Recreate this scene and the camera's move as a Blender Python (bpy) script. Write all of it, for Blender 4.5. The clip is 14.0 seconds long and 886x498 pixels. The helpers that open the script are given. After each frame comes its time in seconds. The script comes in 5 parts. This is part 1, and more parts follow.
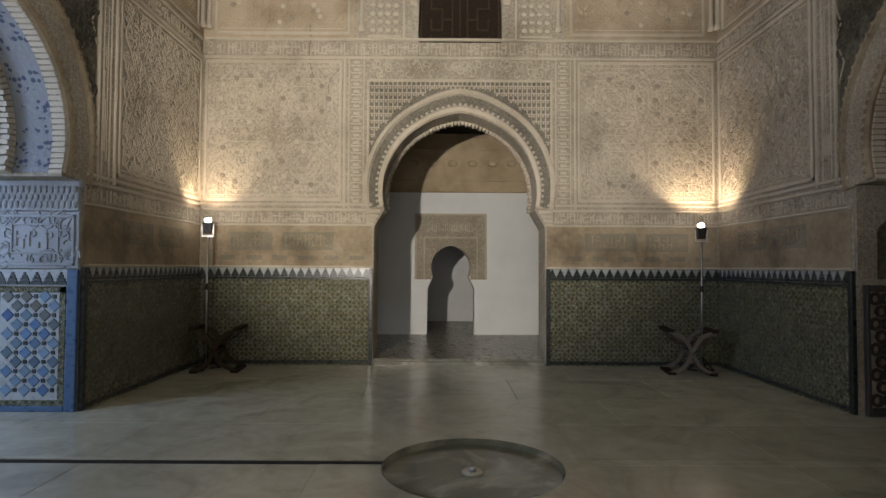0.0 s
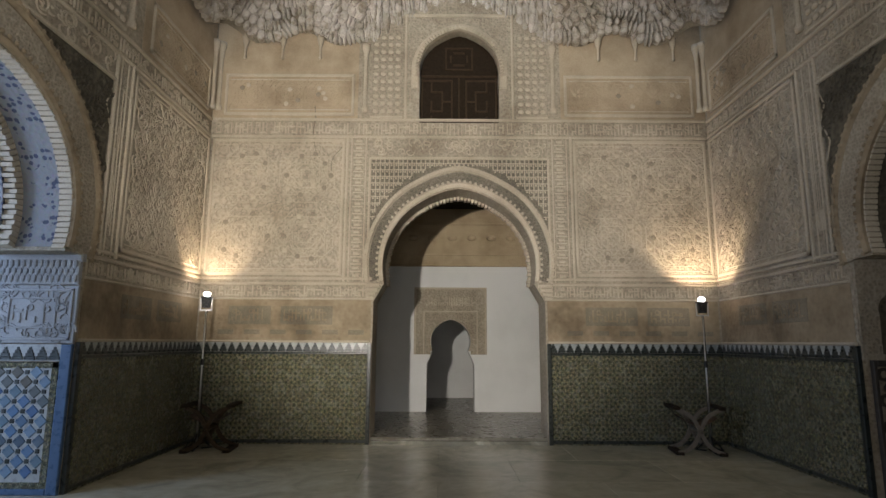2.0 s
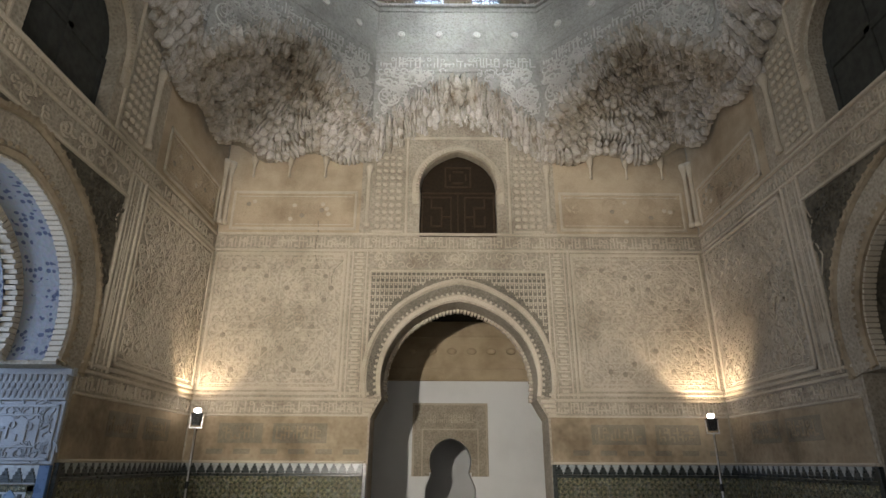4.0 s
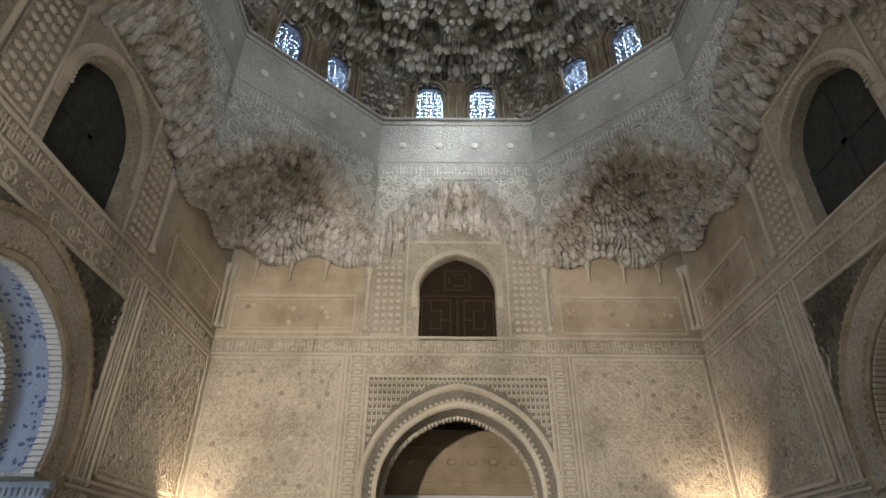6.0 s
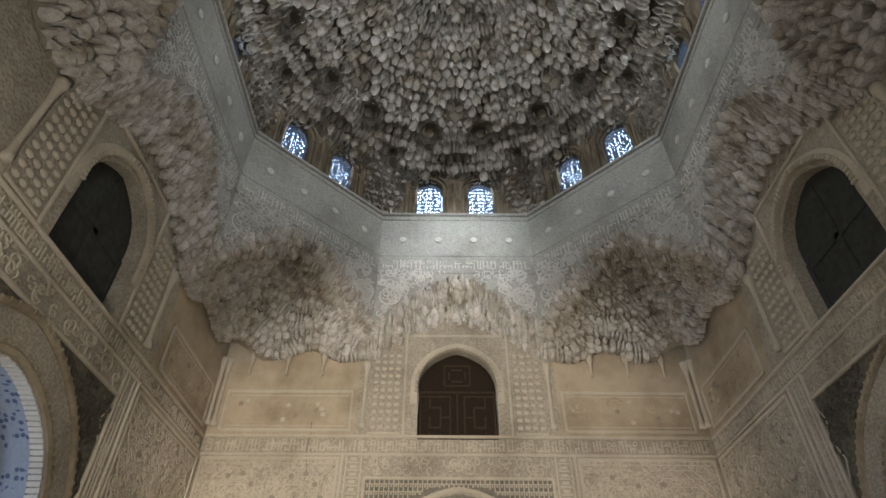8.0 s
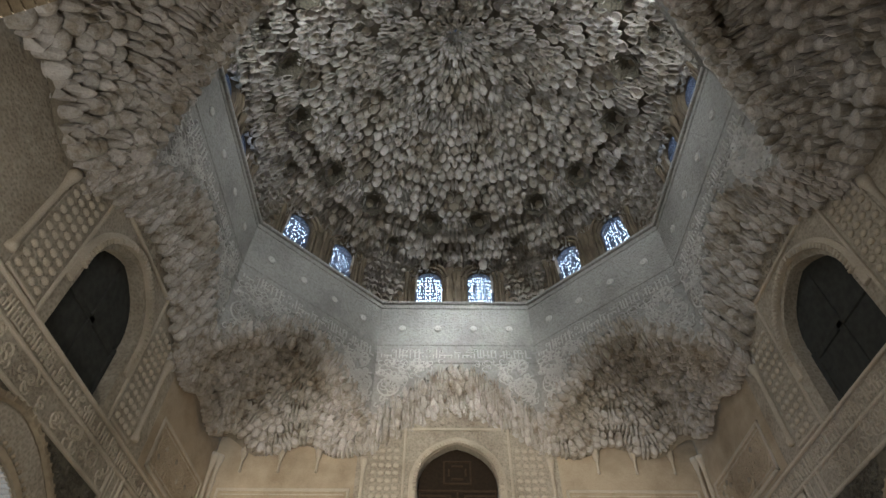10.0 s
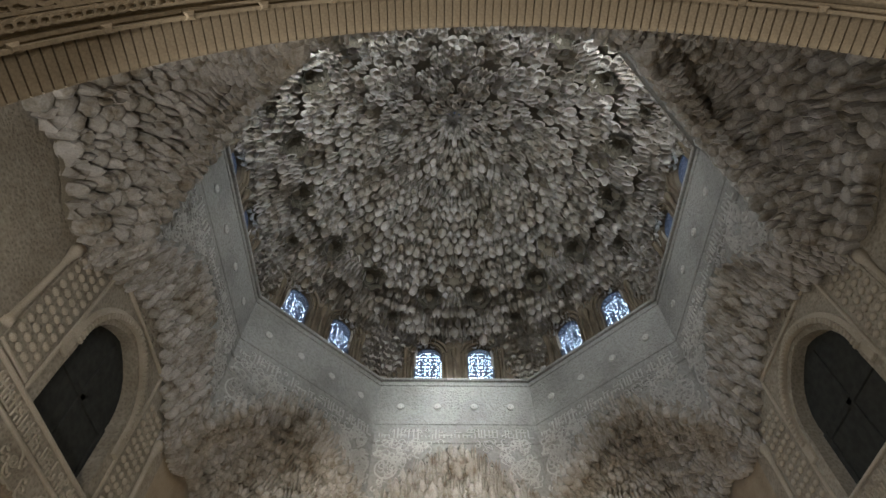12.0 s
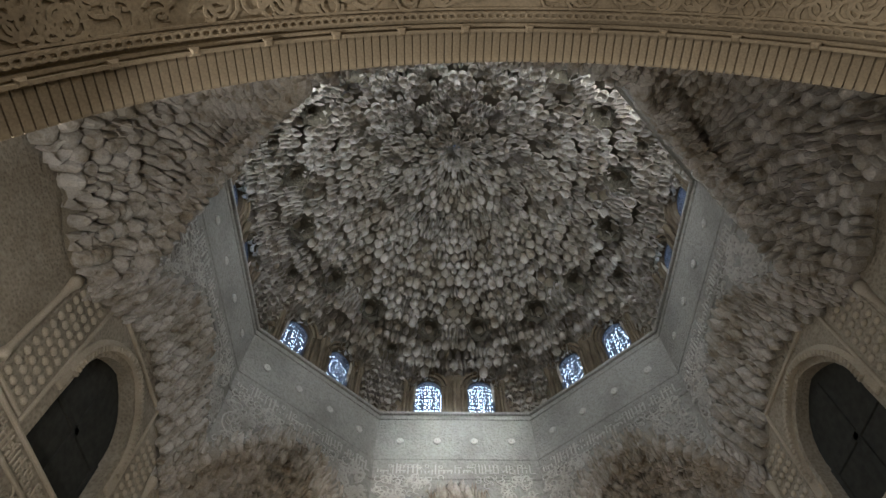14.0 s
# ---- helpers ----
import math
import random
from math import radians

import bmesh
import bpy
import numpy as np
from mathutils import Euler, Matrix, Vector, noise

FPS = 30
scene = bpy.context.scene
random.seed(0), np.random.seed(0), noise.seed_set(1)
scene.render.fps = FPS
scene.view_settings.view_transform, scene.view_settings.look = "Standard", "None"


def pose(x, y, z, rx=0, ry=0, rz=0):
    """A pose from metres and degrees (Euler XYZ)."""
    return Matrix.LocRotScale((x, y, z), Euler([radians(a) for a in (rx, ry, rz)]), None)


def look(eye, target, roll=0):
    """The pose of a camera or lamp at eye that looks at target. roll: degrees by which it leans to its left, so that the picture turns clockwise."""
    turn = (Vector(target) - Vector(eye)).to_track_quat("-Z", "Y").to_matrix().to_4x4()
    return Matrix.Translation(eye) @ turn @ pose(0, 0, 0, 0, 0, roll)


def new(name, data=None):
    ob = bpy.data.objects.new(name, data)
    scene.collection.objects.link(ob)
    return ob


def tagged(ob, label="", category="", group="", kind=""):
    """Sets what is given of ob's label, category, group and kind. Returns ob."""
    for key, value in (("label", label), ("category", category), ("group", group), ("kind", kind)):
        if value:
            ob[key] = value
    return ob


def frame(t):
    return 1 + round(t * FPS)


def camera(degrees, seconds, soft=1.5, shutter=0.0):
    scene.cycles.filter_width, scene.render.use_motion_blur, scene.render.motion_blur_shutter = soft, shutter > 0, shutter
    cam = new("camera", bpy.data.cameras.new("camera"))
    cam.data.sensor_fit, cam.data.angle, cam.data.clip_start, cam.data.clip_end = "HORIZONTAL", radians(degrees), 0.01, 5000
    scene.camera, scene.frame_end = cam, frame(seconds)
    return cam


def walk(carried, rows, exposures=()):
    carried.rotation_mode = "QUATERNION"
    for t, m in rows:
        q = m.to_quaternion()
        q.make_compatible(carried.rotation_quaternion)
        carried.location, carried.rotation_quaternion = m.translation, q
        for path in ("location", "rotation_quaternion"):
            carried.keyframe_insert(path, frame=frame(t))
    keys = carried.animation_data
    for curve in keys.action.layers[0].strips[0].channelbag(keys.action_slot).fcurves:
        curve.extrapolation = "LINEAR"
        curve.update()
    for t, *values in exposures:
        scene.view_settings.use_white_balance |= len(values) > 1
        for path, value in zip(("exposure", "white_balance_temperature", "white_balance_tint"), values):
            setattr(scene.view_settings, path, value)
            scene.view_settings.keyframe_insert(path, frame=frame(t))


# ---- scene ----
LENS = 76.0
cam = camera(LENS, 14.0, soft=1.5)
PATH = [(0.0, 1.88), (0.5, 2.51), (1.0, 4.37), (1.5, 6.64), (2.0, 9.34), (2.5, 12.15), (3.0, 15.18), (5.5, 28.35), (6.0, 31.04),
        (6.5, 33.45), (7.0, 35.94), (7.5, 38.21), (10.0, 49.37), (10.5, 51.44), (11.0, 53.48), (11.5, 55.36), (12.0, 56.92),
        (12.5, 58.23), (13.0, 59.23), (13.5, 59.79), (14.0, 60.1)]
EYE = (-0.27, -4.87, 1.50)
TURN, LEAN = -0.1, 0.29
walk(cam, [(t, Matrix.Translation(EYE) @ pose(0, 0, 0, 90 + p, 0, TURN) @ pose(0, 0, 0, 0, 0, LEAN)) for t, p in PATH],
     exposures=[(0.0, 0.0), (7.5, 0.0), (10.0, -0.08), (14.0, -0.22)])

# ---- light ----
WORLD = bpy.data.worlds.new("sky")
scene.world = WORLD
WORLD.use_nodes = True
wn = WORLD.node_tree.nodes
sky = wn.new("ShaderNodeTexSky")
sky.sky_type, sky.sun_disc, sky.sun_elevation, sky.sun_rotation = "NISHITA", False, radians(40), radians(200)
wn["Background"].inputs["Strength"].default_value = 0.15
WORLD.node_tree.links.new(sky.outputs["Color"], wn["Background"].inputs["Color"])


def lamp(name, kind, m, watts, colour, **more):
    data = bpy.data.lights.new(name, kind)
    data.energy, data.color = watts, colour
    for key, value in more.items():
        if key == "size":
            data.size = value
        elif key == "size_y":
            data.shape, data.size_y = "RECTANGLE", value
        elif key == "radius":
            data.shadow_soft_size = value
        elif key == "cone":
            data.spot_size, data.spot_blend = radians(value), 0.6
        elif key == "spread":
            data.spread = radians(value)
    ob = new(name, data)
    ob.matrix_world = m
    return ob


WARM, COOL = (1.0, 0.80, 0.56), (0.89, 0.955, 1.0)
lamp("flood_light_beam", "SPOT", look((-3.71, 3.45, 2.27), (-3.87, 3.72, 3.3)), 44, WARM, cone=120, radius=0.05)
lamp("flood_light_beam", "SPOT", look((3.54, 3.45, 2.23), (3.72, 3.72, 3.3)), 72, WARM, cone=126, radius=0.05)
lamp("flood_light_beam", "SPOT", look((-2.30, -3.85, 2.32), (-0.70, 3.9, 3.8)), 1900, (0.985, 0.915, 0.815), cone=64, radius=0.06)
# extra wide lamp on the same stand, added to lift squinches and upper walls
lamp("upper_wall_fill", "SPOT", look((-2.30, -3.85, 2.34), (-1.3, -2.0, 6.5)), 262, (0.97, 0.95, 0.91), cone=156, radius=0.06)
# daylight in the two windows high over the entrance and in the alcove's window
for sx in (-0.46, 0.46):
    lamp("window_daylight", "AREA", look((sx, -3.70, 10.4), (0, 3.6, 8.95)), 10, COOL, size=0.45, size_y=0.8, spread=30)
for turn in (135, 180, 225):
    lamp("window_daylight", "AREA", pose(0, 0, 0, 0, 0, turn) @ look((0, 3.86, 10.45), (0, 0, 11.2)), 74, COOL, size=1.4, size_y=0.8)
# unseen fill added in the entrance behind the camera, lifting the hall's shadows
lamp("entrance_fill", "AREA", look((0.2, -7.6, 2.4), (0, 0, 3.2)), 100, (1.0, 0.96, 0.90), size=3.2, size_y=3.4)
lamp("alcove_daylight", "AREA", look((-7.9, -1.9, 2.6), (-4.6, 0.3, 1.4)), 185, (0.48, 0.65, 1.0), size=1.3, size_y=2.0)


# ---- materials ----
def mat(name):
    m = bpy.data.materials.new(name)
    m.use_nodes = True
    return m, m.node_tree.nodes, m.node_tree.links, m.node_tree.nodes["Principled BSDF"]


def nd(nodes, kind, **values):
    n = nodes.new(kind)
    for key, value in values.items():
        if key == "op":
            n.operation = value
        elif key == "feature":
            n.feature = value
        else:
            n.inputs[key.replace("_", " ")].default_value = value
    return n


def math_node(nodes, links, op, a, b=None):
    n = nodes.new("ShaderNodeMath")
    n.operation = op
    for i, v in enumerate((a, b)):
        if v is None:
            continue
        if isinstance(v, (int, float)):
            n.inputs[i].default_value = v
        else:
            links.new(v, n.inputs[i])
    return n.outputs[0]


def ramp(nodes, links, fac, stops):
    r = nodes.new("ShaderNodeValToRGB")
    while len(r.color_ramp.elements) < len(stops):
        r.color_ramp.elements.new(0.5)
    for e, (p, c) in zip(r.color_ramp.elements, stops):
        e.position, e.color = p, (*c, 1)
    links.new(fac, r.inputs["Fac"])
    return r.outputs["Color"]


def mix(nodes, links, fac, a, b, kind="MIX"):
    n = nodes.new("ShaderNodeMix")
    n.data_type, n.blend_type = "RGBA", kind
    for sock, v in ((n.inputs[0], fac), (n.inputs[6], a), (n.inputs[7], b)):
        if isinstance(v, (int, float)):
            sock.default_value = v
        elif isinstance(v, tuple):
            sock.default_value = (*v, 1)
        else:
            links.new(v, sock)
    return n.outputs[2]


def bump(nodes, links, bsdf, height, strength, distance):
    b = nodes.new("ShaderNodeBump")
    b.inputs["Strength"].default_value, b.inputs["Distance"].default_value = strength, distance
    links.new(height, b.inputs["Height"])
    links.new(b.outputs[0], bsdf.inputs["Normal"])


def star_field(nodes, links, period):
    """An eight-fold interlace in the wall's own plane (x and z): a sum of four waves."""
    co = nodes.new("ShaderNodeTexCoord")
    sep = nodes.new("ShaderNodeSeparateXYZ")
    links.new(co.outputs["Object"], sep.inputs[0])
    total = None
    for a in (0, 45, 90, 135):
        k = 2 * math.pi / period
        u = math_node(nodes, links, "MULTIPLY", sep.outputs["X"], k * math.cos(radians(a)))
        w = math_node(nodes, links, "MULTIPLY", sep.outputs["Z"], k * math.sin(radians(a)))
        c = math_node(nodes, links, "COSINE", math_node(nodes, links, "ADD", u, w))
        total = c if total is None else math_node(nodes, links, "ADD", total, c)
    return total, co


def stucco(name, light, dark, period=0.0, fine=26.0, depth=0.02, stain=0.5, plain=False):
    """Carved plaster: an interlace at one scale, leafwork at another, the hollows' shade put into the colour, and broad
    stains.
    """
    m, n, l, bsdf = mat(name)
    co = n.new("ShaderNodeTexCoord")
    vor = nd(n, "ShaderNodeTexVoronoi", Scale=fine, Randomness=0.75, feature="SMOOTH_F1")
    l.new(co.outputs["Object"], vor.inputs["Vector"])
    grain = nd(n, "ShaderNodeTexNoise", Scale=70.0, Detail=4.0, Roughness=0.65)
    l.new(co.outputs["Object"], grain.inputs["Vector"])
    broad = nd(n, "ShaderNodeTexNoise", Scale=0.9, Detail=5.0, Roughness=0.6)
    l.new(co.outputs["Object"], broad.inputs["Vector"])
    h = math_node(n, l, "MULTIPLY", vor.outputs["Distance"], 0.9 if not plain else 0.1)
    if period:
        total, _ = star_field(n, l, period)
        band = math_node(n, l, "ABSOLUTE", math_node(n, l, "SINE", math_node(n, l, "MULTIPLY", total, 1.6)))
        h = math_node(n, l, "ADD", h, math_node(n, l, "MULTIPLY", math_node(n, l, "POWER", band, 0.5), 0.32))
    h2 = math_node(n, l, "ADD", h, math_node(n, l, "MULTIPLY", grain.outputs["Fac"], 0.35 if not plain else 0.5))
    bump(n, l, bsdf, h2, 1.0, depth)
    # low relief is coloured darker, a painted shade in the carving
    base = ramp(n, l, h, [(0.12, dark), (0.85, light)]) if not plain else ramp(n, l, grain.outputs["Fac"], [(0.3, dark), (0.6, light)])
    stains = ramp(n, l, broad.outputs["Fac"], [(0.36, tuple(0.62 * c for c in light)), (0.55, (1.0, 1.0, 1.0))])
    l.new(mix(n, l, stain, base, mix(n, l, 1.0, base, stains, "MULTIPLY")), bsdf.inputs["Base Color"])
    bsdf.inputs["Roughness"].default_value = 0.85
    return m


CARVED = stucco("carved_plaster", (0.51, 0.44, 0.345), (0.27, 0.225, 0.165), 0.36, 27, 0.022, 0.35)
CARVED_FINE = stucco("carved_plaster_fine", (0.51, 0.45, 0.355), (0.29, 0.245, 0.185), 0.0, 30, 0.018, 0.45)
# dark ground: shade between the lattice bars is put into the colour
SEBKA = stucco("lattice_plaster", (0.26, 0.23, 0.18), (0.10, 0.085, 0.065), 0.13, 40, 0.03)
PLAIN = stucco("bare_plaster", (0.47, 0.38, 0.27), (0.38, 0.30, 0.20), 0.0, 6, 0.010, 0.5, True)
MOULD = stucco("plaster_moulding", (0.54, 0.47, 0.37), (0.42, 0.36, 0.27), 0.0, 18, 0.006, 0.4, True)
DRUM = stucco("drum_plaster", (0.40, 0.385, 0.35), (0.27, 0.255, 0.23), 0.20, 22, 0.016, 0.35)
VINE = stucco("drum_relief_plaster", (0.62, 0.60, 0.56), (0.50, 0.48, 0.44), 0.0, 18, 0.006, 0.35, True)


def stalactite_plaster(name, pale, dun, brown, relief=0.008):
    """Cast plaster cells, each with its own tone, stained brown in broad patches and dusty in the grain."""
    m, n, l, bsdf = mat(name)
    co = n.new("ShaderNodeTexCoord")
    geo = n.new("ShaderNodeNewGeometry")
    broad = nd(n, "ShaderNodeTexNoise", Scale=1.1, Detail=5.0, Roughness=0.6)
    patch = nd(n, "ShaderNodeTexNoise", Scale=6.0, Detail=4.0, Roughness=0.6)
    grain = nd(n, "ShaderNodeTexNoise", Scale=55.0, Detail=4.0, Roughness=0.65)
    for t in (broad, patch, grain):
        l.new(co.outputs["Object"], t.inputs["Vector"])
    tone = ramp(n, l, geo.outputs["Random Per Island"], [(0.0, dun), (0.35, tuple(0.5 * (a + c) for a, c in zip(dun, pale))), (0.8, pale), (1.0, tuple(min(0.7, 1.12 * c) for c in pale))])
    col = mix(n, l, math_node(n, l, "MULTIPLY", ramp(n, l, broad.outputs["Fac"], [(0.46, (0, 0, 0)), (0.64, (1, 1, 1))]), 0.6), tone, brown)
    col = mix(n, l, 1.0, col, ramp(n, l, patch.outputs["Fac"], [(0.32, (0.55, 0.5, 0.42)), (0.52, (1, 1, 1))]), "MULTIPLY")
    l.new(mix(n, l, 1.0, col, ramp(n, l, grain.outputs["Fac"], [(0.3, (0.72, 0.72, 0.72)), (0.6, (1, 1, 1))]), "MULTIPLY"), bsdf.inputs["Base Color"])
    bsdf.inputs["Roughness"].default_value = 0.9
    bsdf.inputs["Specular IOR Level"].default_value = 0.2
    bump(n, l, bsdf, math_node(n, l, "ADD", patch.outputs["Fac"], grain.outputs["Fac"]), 0.7, relief)
    return m


CELLS = stalactite_plaster("stalactite_cells", (0.60, 0.56, 0.515), (0.44, 0.405, 0.355), (0.36, 0.30, 0.22))
# darker than the cells, so the gaps between them come out dark
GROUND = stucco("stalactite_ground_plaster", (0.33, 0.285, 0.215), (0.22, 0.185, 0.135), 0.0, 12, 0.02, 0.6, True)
# for dark spandrels, and for recesses whose shade is put into the colour
DARKPLASTER = stucco("dark_plaster", (0.20, 0.17, 0.12), (0.08, 0.07, 0.05), 0.0, 22, 0.03)
# white plaster with the jamb's cool, dim daylight put into its colour
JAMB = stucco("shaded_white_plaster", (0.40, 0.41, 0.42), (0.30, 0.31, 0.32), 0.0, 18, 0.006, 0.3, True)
TAN = stucco("tan_rib_plaster", (0.33, 0.26, 0.17), (0.22, 0.17, 0.11), 0.0, 14, 0.006, 0.5, True)
WHITE = stucco("limewash", (0.74, 0.74, 0.73), (0.68, 0.68, 0.67), 0.0, 4, 0.003, 0.15, True)
OCHRE = stucco("ochre_frieze", (0.50, 0.40, 0.26), (0.38, 0.29, 0.18), 0.0, 12, 0.012, 0.5, True)


def glazed_mosaic():
    m, n, l, bsdf = mat("glazed_mosaic")
    total, co = star_field(n, l, 0.066)
    vor = nd(n, "ShaderNodeTexVoronoi", Scale=26.0, Randomness=1.0)
    l.new(co.outputs["Object"], vor.inputs["Vector"])
    pick = math_node(n, l, "ADD", math_node(n, l, "MULTIPLY", total, 0.2), 0.42)
    col = ramp(n, l, pick, [(0.0, (0.06, 0.066, 0.046)), (0.22, (0.08, 0.082, 0.053)), (0.34, (0.34, 0.31, 0.18)), (0.42, (0.085, 0.086, 0.055)),
                            (0.62, (0.075, 0.08, 0.06)), (0.70, (0.38, 0.35, 0.22)), (0.80, (0.055, 0.06, 0.045)), (1.0, (0.30, 0.26, 0.14))])
    col = mix(n, l, 0.10, col, mix(n, l, 1.0, col, vor.outputs["Color"], "MULTIPLY"))
    l.new(col, bsdf.inputs["Base Color"])
    wear = nd(n, "ShaderNodeTexNoise", Scale=14.0, Detail=4.0)
    l.new(co.outputs["Object"], wear.inputs["Vector"])
    l.new(math_node(n, l, "ADD", math_node(n, l, "MULTIPLY", wear.outputs["Fac"], 0.35), 0.08), bsdf.inputs["Roughness"])
    edge = math_node(n, l, "ABSOLUTE", math_node(n, l, "SINE", math_node(n, l, "MULTIPLY", total, 3.0)))
    bump(n, l, bsdf, math_node(n, l, "ADD", edge, wear.outputs["Fac"]), 0.85, 0.006)
    return m


MOSAIC = glazed_mosaic()


def glaze(name, colours, rough=0.25):
    """Glazed tile whose tone differs from piece to piece."""
    m, n, l, bsdf = mat(name)
    info = n.new("ShaderNodeObjectInfo")
    col = ramp(n, l, info.outputs["Random"], [(i / max(1, len(colours) - 1), c) for i, c in enumerate(colours)])
    co = n.new("ShaderNodeTexCoord")
    ns = nd(n, "ShaderNodeTexNoise", Scale=18.0, Detail=4.0)
    l.new(co.outputs["Object"], ns.inputs["Vector"])
    l.new(mix(n, l, 0.35, col, mix(n, l, 1.0, col, ramp(n, l, ns.outputs["Fac"], [(0.3, (0.5, 0.5, 0.5)), (0.65, (1, 1, 1))]), "MULTIPLY")), bsdf.inputs["Base Color"])
    l.new(math_node(n, l, "ADD", math_node(n, l, "MULTIPLY", ns.outputs["Fac"], 0.3), rough - 0.1), bsdf.inputs["Roughness"])
    bump(n, l, bsdf, ns.outputs["Fac"], 0.3, 0.003)
    return m


TILE_BLUE = glaze("blue_glaze", [(0.05, 0.10, 0.22), (0.10, 0.18, 0.30), (0.05, 0.07, 0.09), (0.16, 0.24, 0.34), (0.09, 0.14, 0.17), (0.10, 0.09, 0.07)])
TILE_WHITE = glaze("white_glaze", [(0.30, 0.32, 0.32), (0.38, 0.39, 0.38)])
TILE_BLACK = glaze("black_glaze", [(0.02, 0.025, 0.025), (0.03, 0.035, 0.03)])
TILE_BORDER = glaze("blue_border_glaze", [(0.06, 0.11, 0.20), (0.07, 0.12, 0.20)])


def marble(name, a, b, rough):
    m, n, l, bsdf = mat(name)
    co = n.new("ShaderNodeTexCoord")
    info = n.new("ShaderNodeObjectInfo")
    geo = n.new("ShaderNodeNewGeometry")
    vein = nd(n, "ShaderNodeTexNoise", Scale=1.3, Detail=8.0, Roughness=0.65, Distortion=1.4)
    l.new(geo.outputs["Position"], vein.inputs["Vector"])
    spot = nd(n, "ShaderNodeTexNoise", Scale=9.0, Detail=6.0)
    l.new(geo.outputs["Position"], spot.inputs["Vector"])
    col = ramp(n, l, vein.outputs["Fac"], [(0.32, tuple(0.72 * c for c in a)), (0.5, a), (0.66, b)])
    tone = ramp(n, l, info.outputs["Random"], [(0.0, (0.82, 0.82, 0.82)), (1.0, (1.0, 1.0, 1.0))])
    col = mix(n, l, 1.0, col, tone, "MULTIPLY")
    l.new(mix(n, l, 0.10, col, mix(n, l, 1.0, col, ramp(n, l, spot.outputs["Fac"], [(0.35, (0.55, 0.5, 0.42)), (0.6, (1, 1, 1))]), "MULTIPLY")), bsdf.inputs["Base Color"])
    l.new(math_node(n, l, "ADD", math_node(n, l, "MULTIPLY", spot.outputs["Fac"], 0.3), rough), bsdf.inputs["Roughness"])
    bump(n, l, bsdf, vein.outputs["Fac"], 0.10, 0.004)
    return m


MARBLE = marble("worn_marble", (0.44, 0.41, 0.31), (0.50, 0.47, 0.365), 0.05)
# darker marble, used only for the threshold step
STEP_MARBLE = marble("step_marble", (0.20, 0.19, 0.15), (0.42, 0.40, 0.33), 0.02)
# darker tone of the floor marble, used only in the inner room
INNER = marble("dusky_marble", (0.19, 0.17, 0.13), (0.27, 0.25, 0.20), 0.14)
BAND = stucco("brown_bare_plaster", (0.41, 0.33, 0.225), (0.30, 0.235, 0.155), 0.0, 15, 0.014, 0.7)
DAMP = marble("damp_marble", (0.13, 0.13, 0.092), (0.34, 0.325, 0.25), 0.0)
JOINT = stucco("joint_mortar", (0.28, 0.26, 0.20), (0.20, 0.18, 0.14), 0.0, 8, 0.003, 0.4, True)


def simple(name, colour, rough, metal=0.0, scale=30.0, relief=0.002, shine=0.5):
    m, n, l, bsdf = mat(name)
    co = n.new("ShaderNodeTexCoord")
    ns = nd(n, "ShaderNodeTexNoise", Scale=scale, Detail=5.0)
    l.new(co.outputs["Object"], ns.inputs["Vector"])
    l.new(ramp(n, l, ns.outputs["Fac"], [(0.3, tuple(0.65 * c for c in colour)), (0.65, colour)]), bsdf.inputs["Base Color"])
    bsdf.inputs["Roughness"].default_value, bsdf.inputs["Metallic"].default_value = rough, metal
    bsdf.inputs["Specular IOR Level"].default_value = shine
    bump(n, l, bsdf, ns.outputs["Fac"], 0.4, relief)
    return m


WOOD = simple("dark_wood", (0.026, 0.017, 0.010), 0.8, 0, 22, 0.004, 0.15)
WOOD_LIGHT = simple("worn_wood_strips", (0.060, 0.040, 0.024), 0.8, 0, 22, 0.004, 0.15)
CEDAR = simple("old_cedar", (0.024, 0.020, 0.014), 0.85, 0, 12, 0.006, 0.1)
# the side windows' shade and haze are put into this dark grey
GREYWOOD = simple("shaded_grey_wood", (0.046, 0.046, 0.040), 0.85, 0, 12, 0.006, 0.2)
STEEL = simple("grey_steel", (0.70, 0.70, 0.70), 0.35, 1.0, 60, 0.001)
BLACKMETAL = simple("black_metal", (0.03, 0.03, 0.03), 0.5, 0.6, 60, 0.001)
LEATHER = simple("worn_leather", (0.07, 0.04, 0.025), 0.6, 0, 40, 0.003)
BONE = simple("inlaid_wood", (0.16, 0.13, 0.10), 0.45, 0, 30, 0.002)
CREAM = stucco("cream_comb_plaster", (0.60, 0.53, 0.42), (0.48, 0.41, 0.31), 0.0, 20, 0.006, 0.4, True)
# grime, with the trough's shade put into the same near-black
CHANNEL_DARK = simple("grimy_dark_channel", (0.04, 0.036, 0.028), 0.75, 0, 20, 0.003)
PIERCED = simple("pierced_screen_wood", (0.05, 0.042, 0.035), 0.6, 0, 25, 0.003)


def glow(name, colour, power):
    m, n, l, bsdf = mat(name)
    bsdf.inputs["Emission Color"].default_value, bsdf.inputs["Emission Strength"].default_value = (*colour, 1), power
    bsdf.inputs["Base Color"].default_value = (0.8, 0.8, 0.8, 1)
    return m


BULB = glow("lit_halogen_tube", (1.0, 0.93, 0.85), 40.0)


